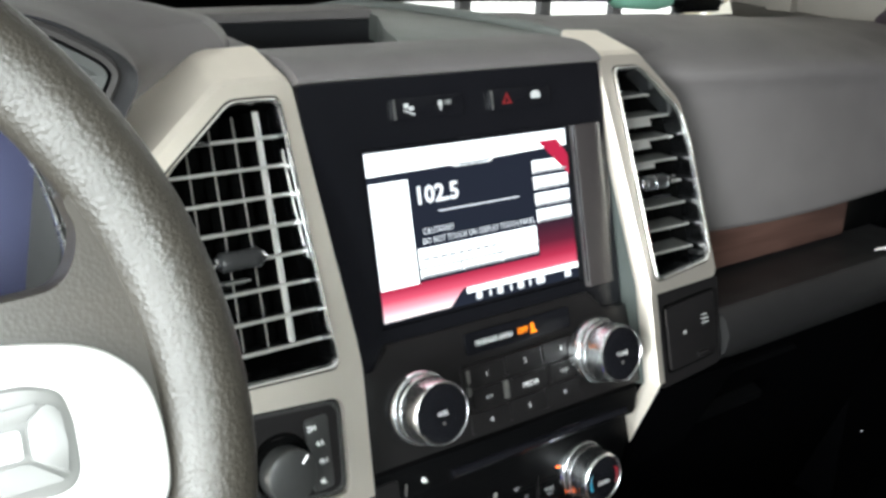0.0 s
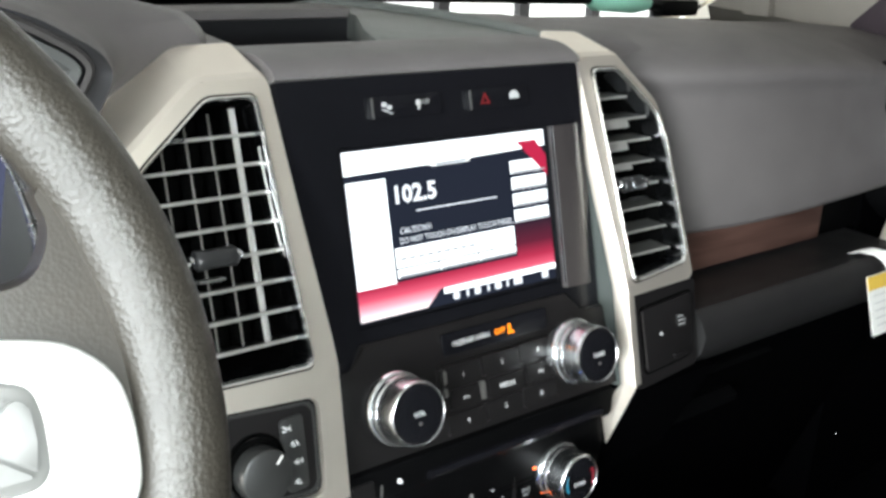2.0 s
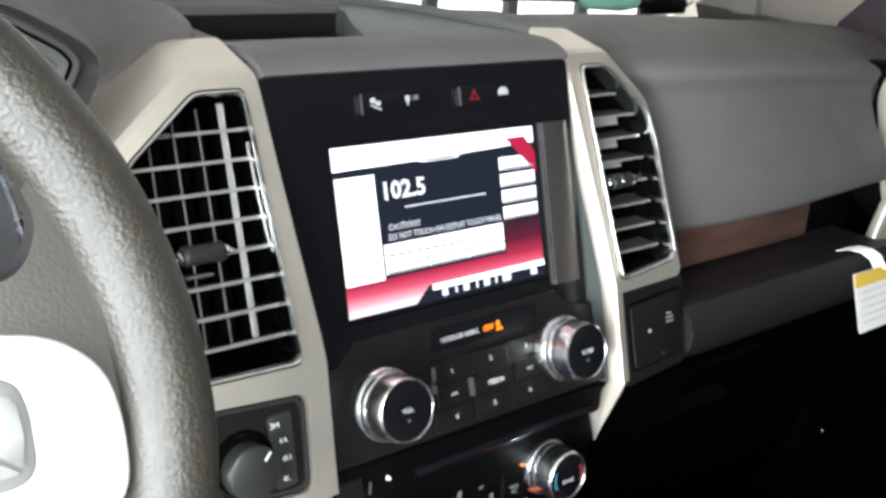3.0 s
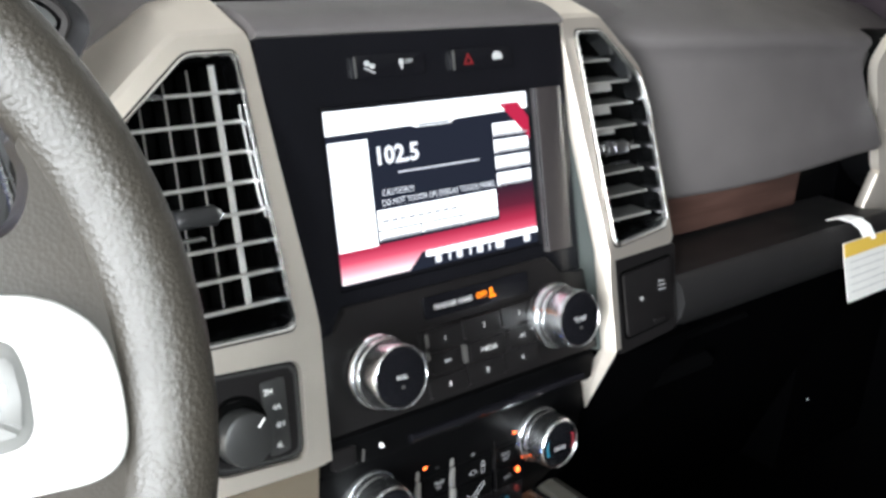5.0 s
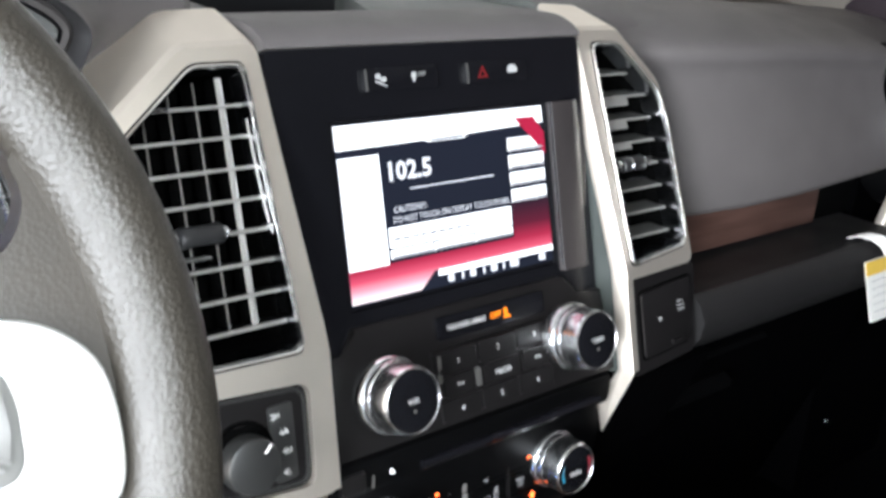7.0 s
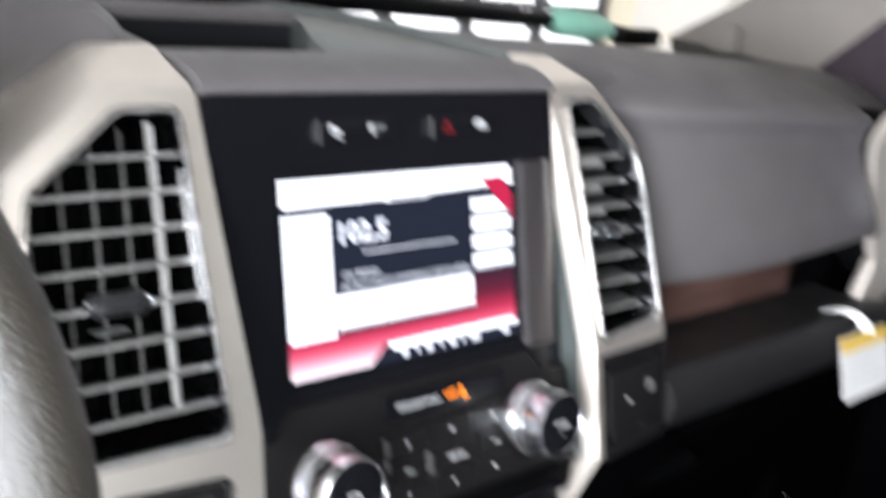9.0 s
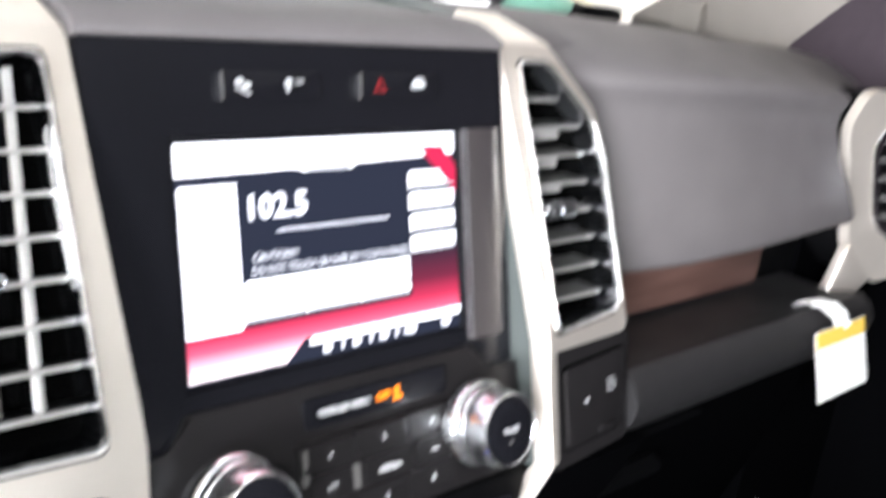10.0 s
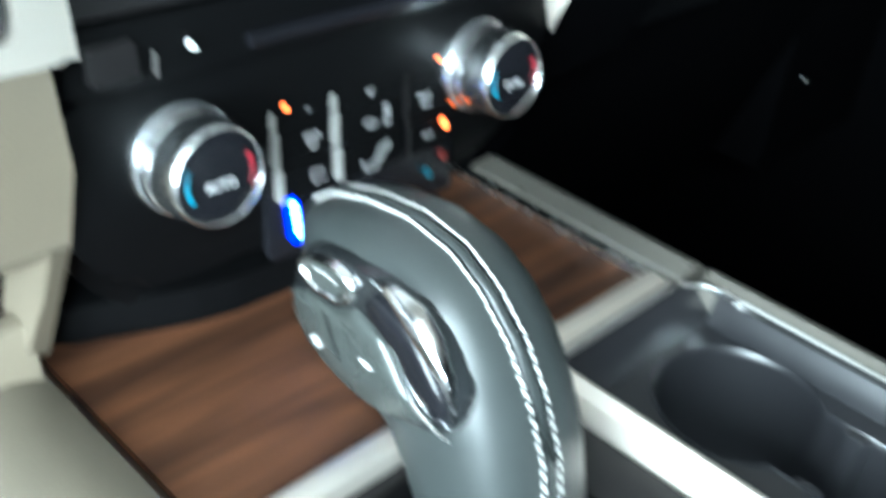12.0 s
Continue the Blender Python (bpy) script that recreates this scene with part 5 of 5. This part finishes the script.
def console():
    t = thing("centre_console", "dark centre console with pale rails and walnut top", "console", (0, -0.4, 0.6))
    part("base", box(-0.15, 0.150, -0.9, -0.02, 0.6, 0.90, 0.01), BLACK, t)

    def rail(name, outline, mat, y0, y1, label=""):
        part(name, loft([[(x, y, z) for x, z in outline] for y in (y0, (y0 + y1) / 2, y1)]), mat, t, label)
    rail("side_rail", [(-0.190, 0.90), (-0.190, ZC - 0.03), (-0.182, ZC - 0.008), (-0.168, ZC + 0.002), (-0.148, ZC + 0.003), (-0.134, ZC - 0.002), (-0.127, ZC - 0.012), (-0.127, 0.90)], RAIL_BEIGE, -0.9, 0.03)
    rail("side_rail", [(0.128, 0.90), (0.128, ZC - 0.010), (0.132, ZC - 0.001), (0.142, ZC + 0.003), (0.152, ZC - 0.001), (0.158, ZC - 0.012), (0.160, 0.90)], DIM_RAIL, -0.1472, 0.03)
    rail("side_rail", [(0.1405, 0.90), (0.1405, ZC - 0.010), (0.1420, ZC - 0.002), (0.147, ZC + 0.001), (0.153, ZC - 0.001), (0.158, ZC - 0.012), (0.160, 0.90)], DIM_RAIL, -0.9, -0.153)
    rail("chrome_bead", [(0.1392, ZC - 0.006), (0.1395, ZC - 0.0025), (0.1408, ZC - 0.0012), (0.1419, ZC - 0.0025), (0.1404, ZC - 0.006)], FRAME_CHROME, -0.7, -0.174, "thin chrome bead")
    part("chrome_bead", sweep([(0.0385, -0.1460, ZC - 0.0016), (0.08, -0.1460, ZC - 0.0010), (0.1265, -0.1460, ZC - 0.0010)], 0.0011, 8), FRAME_CHROME, t, "thin chrome bead")
    part("chrome_bead", sweep([(0.0388, -0.150, ZC - 0.0080), (0.0388, -0.3, ZC - 0.0080), (0.0388, -0.69, ZC - 0.0080)], 0.0010, 8), FRAME_CHROME, t, "thin chrome bead")
    part("bead_corner", sweep([(0.128, -0.1490, ZC - 0.0022), (0.138, -0.1585, ZC - 0.0022), (0.1405, -0.168, ZC - 0.0022), (0.1408, -0.176, ZC - 0.0028)], [0.0012, 0.0018, 0.0022, 0.0014], 10), CHROME, t, "bright bead corner")
    rail("inlay_strip", [(0.124, ZC - 0.014), (0.1245, ZC - 0.004), (0.1278, ZC - 0.003), (0.1278, ZC - 0.014)], SATIN, -0.128, 0.03)
    part("walnut_top", box(-0.127, 0.124, -0.130, 0.03, ZC - 0.022, ZC - 0.008), WOOD, t, "dark walnut panel")
    part("cross_bar", box(-0.127, 0.032, -0.141, -0.1305, ZC - 0.03, ZC - 0.002, 0.002), SILVER, t)
    part("cross_bar", box(0.034, 0.1265, -0.141, -0.1305, ZC - 0.03, ZC - 0.001, 0.003), SILVER, t)
    part("cross_edge", box(0.036, 0.1265, -0.1458, -0.1415, ZC - 0.03, ZC - 0.0012, 0.0018, 3), SILVER, t)
    rail("cup_rail", [(0.022, 0.90), (0.022, ZC - 0.02), (0.026, ZC - 0.003), (0.032, ZC), (0.037, ZC - 0.003), (0.039, ZC - 0.02), (0.039, 0.90)], SILVER, -0.7, -0.148)
    # cup tray with two wells
    arc_of = lambda cy, a0, a1: [(0.0955 + 0.0385 * math.cos(radians(a0 + (a1 - a0) * k / 40)), cy + 0.0385 * math.sin(radians(a0 + (a1 - a0) * k / 40))) for k in range(41)]
    hole = arc_of(-0.2070, -50, 230) + arc_of(-0.298, 130, 410)
    mid = (0.0955, -0.2525)
    def to_edge(a, b):
        cy = -0.2070 if b > mid[1] else -0.298
        dx, dy = a - mid[0], b - cy
        k = min((0.0443 if dx > 0 else 0.056) / max(abs(dx), 1e-6), ((0.0435 if cy > mid[1] else 0.40) if dy * (cy - mid[1]) > 0 else abs(mid[1] - cy)) / max(abs(dy), 1e-6))
        return mid[0] + dx * k, cy + dy * k
    out = [to_edge(a, b) for a, b in hole]
    part("cup_tray", ring_plate(out, hole, ZC - 0.020, ZC - 0.030, lambda a, b, h: (a, b, h)), TRAY, t, "dark grey cup tray")
    part("tray_wall", loft([[(x, -0.1472, ZC - 0.004), (x, -0.150, ZC - 0.006), (x, -0.164, ZC - 0.0195), (x, -0.164, ZC - 0.034), (x, -0.1472, ZC - 0.034)] for x in (0.0395, 0.1398)]), TRAY, t)
    for x0, x1 in ((0.0395, 0.0450), (0.1398, 0.1345)):
        part("tray_wall", loft([[(x0, y, ZC - 0.005), (x0 + (x1 - x0) * 0.3, y, ZC - 0.007), (x1, y, ZC - 0.0195), (x1, y, ZC - 0.030), (x0, y, ZC - 0.030)] for y in (-0.164, -0.4, -0.70)]), TRAY, t)
    shrink = lambda f, z: [(0.0955 + (a - 0.0955) * f, mid[1] + (b - mid[1]) * (1 - (1 - f) * 0.5), z) for a, b in hole]
    part("cup_well", loft([shrink(1.0, ZC - 0.021), shrink(0.96, ZC - 0.055), shrink(0.90, 0.950), shrink(0.86, 0.946), shrink(0.05, 0.945)], caps=False), TRAY, t, smooth=60)
    part("well_lip", loft([shrink(1.035, ZC - 0.0199), shrink(1.015, ZC - 0.0184), shrink(1.0, ZC - 0.0188), shrink(0.985, ZC - 0.0225)], caps=False), TRAY, t, smooth=80)
    for x in (0.0720, 0.1190):
        part("well_rib", box(x - 0.004, x + 0.004, -0.258, -0.247, 0.946, ZC - 0.0195, 0.002), TRAY, t)
    part("lever_plate", loft([[(x, y, ZC - 0.024) for x, y in ring] for ring in ([(-0.127, -0.142), (0.021, -0.142), (0.021, -0.7), (-0.127, -0.7)],)] + [[(x, y, ZC - 0.012) for x, y in [(-0.127, -0.142), (0.021, -0.142), (0.021, -0.7), (-0.127, -0.7)]]]), PANEL, t)


console()


def gear_lever():
    t = thing("gear_lever", "black leather gear lever with white stitching and chrome buttons", "gear lever", (-0.05, -0.2, ZC - 0.01))
    # top ridge, under side (y, z) and half width, from the nose down to the foot
    secs = [((-0.089, 1.112), (-0.094, 1.104), 0.006), ((-0.091, 1.119), (-0.099, 1.098), 0.014), ((-0.100, 1.126), (-0.104, 1.092), 0.020), ((-0.118, 1.1315), (-0.110, 1.083), 0.0245), ((-0.138, 1.134), (-0.118, 1.074), 0.027), ((-0.158, 1.131), (-0.132, 1.065), 0.028),
            ((-0.172, 1.1235), (-0.141, 1.061), 0.028), ((-0.186, 1.111), (-0.150, 1.056), 0.0275), ((-0.198, 1.094), (-0.157, 1.044), 0.027), ((-0.207, 1.075), (-0.164, 1.03), 0.0265), ((-0.213, 1.05), (-0.169, 1.02), 0.027), ((-0.217, 1.02), (-0.172, 1.005), 0.029)]
    cx = -0.050

    def section(a, b, w, n=32, p=2.6):
        a, b = Vector((0, *a)), Vector((0, *b))
        c, h = (a + b) / 2, (a - b) / 2
        out = []
        for k in range(n):
            q = 2 * math.pi * k / n
            co, si = math.cos(q), math.sin(q)
            co, si = math.copysign(abs(co) ** (2 / p), co), math.copysign(abs(si) ** (2 / p), si)
            out.append(c + h * si + Vector((cx + w * co * (1.16 if co > 0 else 1.0), 0, 0)))
        return out
    part("grip", loft([section(*q) for q in secs]), LEATHER, t, "black leather grip", smooth=60)
    boot = [[(cx + sx * 0.042, y, z) for sx, y in ((-1, -0.15), (1, -0.15), (1, -0.25), (-1, -0.25))] for z in (ZC - 0.014, ZC - 0.010)]
    part("slot_plate", loft(boot), BLACK, t)

    # double seam along the ridge
    def seam(off):
        pts = []
        for i, (a, b, w) in enumerate(secs[1:], 1):
            a2, b2 = Vector(a), Vector(b)
            c, h = (a2 + b2) / 2, (a2 - b2) / 2
            x = max(-0.95, min(0.95, off / w))
            si = (1 - abs(x) ** 2.6) ** (1 / 2.6)
            p = c + h * (si * 1.01)
            pts.append(Vector((cx + off, p.x, p.y)))
        return pts

    def resample(pts, step):
        out, left = [], 0.0
        for a, b in zip(pts, pts[1:]):
            d = (b - a).length
            q = left
            while q < d:
                out.append(a.lerp(b, q / d))
                q += step
            left = q - d
        return out
    for off in (-0.005, 0.003):
        line = resample(seam(off), 0.0012)
        bm = bmesh.new()
        lift = Vector((0, 0.0001, 0.0004))
        for k in range(0, len(line) - 3, 4):
            a, b = line[k] + Vector((-0.0003, 0, 0)), line[k + 3] + Vector((0.0003, 0, 0))
            merge(bm, sweep([a, a.lerp(b, 0.25) + lift, a.lerp(b, 0.75) + lift, b], [0.00028, 0.00046, 0.00046, 0.00028], 6))
        part("stitching", bm, THREAD, t, "white thread stitching")
        part("seam_groove", sweep(seam(off * 0.72 - 0.00028), 0.00045, 6), BLACK, t)
    part("seam_ridge", sweep(seam(-0.001), 0.0022, 10, 0.5), LEATHER, t, "raised leather strip between the seams", smooth=80)
    # switch panel on the driver's side
    def plate_on(outline, mid, levels):
        return loft([[(cx - x, mid[0] + (a - mid[0]) * f, mid[1] + (b - mid[1]) * f) for a, b in outline] for f, x in levels])
    backing = soften([(-0.109, 1.114), (-0.116, 1.1215), (-0.131, 1.1245), (-0.150, 1.1250), (-0.164, 1.1225), (-0.176, 1.1145), (-0.187, 1.102), (-0.1885, 1.091), (-0.180, 1.0835), (-0.165, 1.0775), (-0.148, 1.0735), (-0.130, 1.0755), (-0.116, 1.082), (-0.1070, 1.094)], 0.004, 3)
    part("switch_panel", plate_on(backing, (-0.148, 1.102), ((1.0, 0.018), (1.0, 0.0268), (0.97, 0.0280), (0.6, 0.0283))), BRIGHTBLACK, t, "glossy dark switch panel", smooth=50)
    gloss_key = soften([(-0.1445, 1.1140), (-0.1480, 1.1215), (-0.1600, 1.1200), (-0.1720, 1.1125), (-0.1825, 1.1010), (-0.1855, 1.0925), (-0.1800, 1.0895), (-0.1715, 1.0935), (-0.1600, 1.1070)], 0.003, 3)
    part("gloss_key", plate_on(gloss_key, (-0.165, 1.106), ((1.0, 0.026), (1.0, 0.0288), (0.90, 0.0302), (0.5, 0.0306))), GLOSS, t, "glossy black key", smooth=60)
    side = soften([(-0.1085, 1.1010), (-0.1200, 1.1045), (-0.1310, 1.1045), (-0.1410, 1.1110), (-0.1545, 1.1070), (-0.1680, 1.0915), (-0.1790, 1.0875), (-0.1705, 1.0835), (-0.1560, 1.0770), (-0.1440, 1.0765), (-0.1310, 1.0785), (-0.1185, 1.0835), (-0.1105, 1.0910)], 0.003, 3)
    key = part("side_key", plate_on(side, (-0.145, 1.096), ((1.0, 0.026), (1.0, 0.0292), (0.94, 0.0304), (0.5, 0.0308))), SWITCH, t, "satin grey side key", smooth=60)
    part("key_groove", sweep([(cx - 0.0306, -0.1285, 1.1020), (cx - 0.0309, -0.1315, 1.0960), (cx - 0.0306, -0.1365, 1.0870)], 0.0006, 6), BLACK, key)
    for a, b, c0, d0 in ((-0.1266, -0.1224, 1.0874, 1.0884), (-0.1250, -0.1240, 1.0859, 1.0899)):
        part("plus_mark", box(cx - 0.0312, cx - 0.0304, a, b, c0, d0), PRINT, key)
    part("minus_mark", box(cx - 0.0313, cx - 0.0305, -0.1518, -0.1475, 1.0934, 1.0945), PRINT, key)
    ring_out = soften([(-0.1115, 1.1130), (-0.1165, 1.1205), (-0.1300, 1.1235), (-0.1400, 1.1222), (-0.1415, 1.1150), (-0.1355, 1.1090), (-0.1195, 1.1075)], 0.0045, 4)
    rm = Vector((-0.1275, 1.1155))
    ring_in = [tuple(rm + (Vector(p) - rm) * 0.70) for p in ring_out]
    ring = part("release_button", loft([[(cx - x, rm.x + (a - rm.x) * f, rm.y + (b - rm.y) * f) for a, b in ring_out] for f, x in ((1.0, 0.024), (1.0, 0.0290), (0.92, 0.0312), (0.80, 0.0314), (0.72, 0.0300))], caps=False), CHROME, t, "chrome release button", smooth=60)
    part("button_face", loft([[(cx - x, a, b) for a, b in ring_in] for x in (0.026, 0.0302)]), SWITCH, ring, "grey button face")
    for k in range(4):
        part("button_dot", lathe([(0.0005, 0.0), (0.0004, 0.0006), (0.0001, 0.0007)], 10, Matrix.Translation((cx - 0.0302, -0.1225 - k * 0.0030, 1.1165 + 0.0006 * (k % 3 > 0))) @ pose(0, 0, 0, 0, -90)), PRINT, ring)
    part("chrome_blade", sweep([(cx - 0.0298, -0.1590, 1.1080), (cx - 0.0305, -0.1665, 1.0970), (cx - 0.0302, -0.1720, 1.0905), (cx - 0.0295, -0.1815, 1.0868), (cx - 0.0285, -0.1865, 1.0858)], [0.0004, 0.0007, 0.0008, 0.0008, 0.0005], 8), CHROME, t, "thin chrome blade")
    part("chrome_blade", sweep([(cx - 0.0285, -0.1800, 1.1085), (cx - 0.0288, -0.1850, 1.1020), (cx - 0.0285, -0.1880, 1.0950)], [0.0006, 0.0012, 0.0006], 8), CHROME, t, "thin chrome blade")
    # chrome bead, added to catch the lamp's glare above the panel
    part("glint_bead", sweep([(cx - 0.0270, -0.146, 1.1240), (cx - 0.0268, -0.156, 1.1240), (cx - 0.0262, -0.165, 1.1205), (cx - 0.0265, -0.173, 1.1150), (cx - 0.0270, -0.181, 1.1070), (cx - 0.0275, -0.186, 1.099)], [0.0010, 0.0030, 0.0048, 0.0046, 0.0026, 0.0010], 16), CHROME, t, "added chrome bead that catches a glint", smooth=80)


gear_lever()


# ---- loose things ----
def hang_tag():
    t = thing("hang_tag", "white card tag with a yellow band on a strap", "tag", (0.50, -0.07, 1.22))
    pl = lambda a, b, h: (0.4880 + (a - 0.5065) * 0.96, -0.070 - (1.210 - b) * 0.27 - h, 1.2175 + (b - 1.210) * 0.84)
    part("card", prism(rounded(0.460, 0.553, 1.146, 1.210, 0.002), 0.0, 0.0006, pl), PAPER, t)
    part("band", prism(rounded(0.4605, 0.5525, 1.195, 1.2095, 0.0015), 0.0008, 0.0012, pl), YELLOW, t, "yellow band")
    for k in range(5):
        part("print_bar", prism(rounded(0.468, 0.541 - 0.006 * (k % 3), 1.1878 - k * 0.008, 1.1885 - k * 0.008, 0.0003), 0.0008, 0.0010, pl), PRINT_SOFT, t)
    path = [(0.478, -0.036, 1.2265), (0.480, -0.047, 1.2310), (0.484, -0.058, 1.2305), (0.489, -0.066, 1.225), (0.494, -0.0715, 1.213)]
    w = Vector((0.006, -0.002, 0.0015))
    part("strap", loft([[Vector(p) - w, Vector(p) + w, Vector(p) + w + Vector((0, -0.0006, 0.001)), Vector(p) - w + Vector((0, -0.0006, 0.001))] for p in path]), PAPER, t, "white looped strap")


hang_tag()
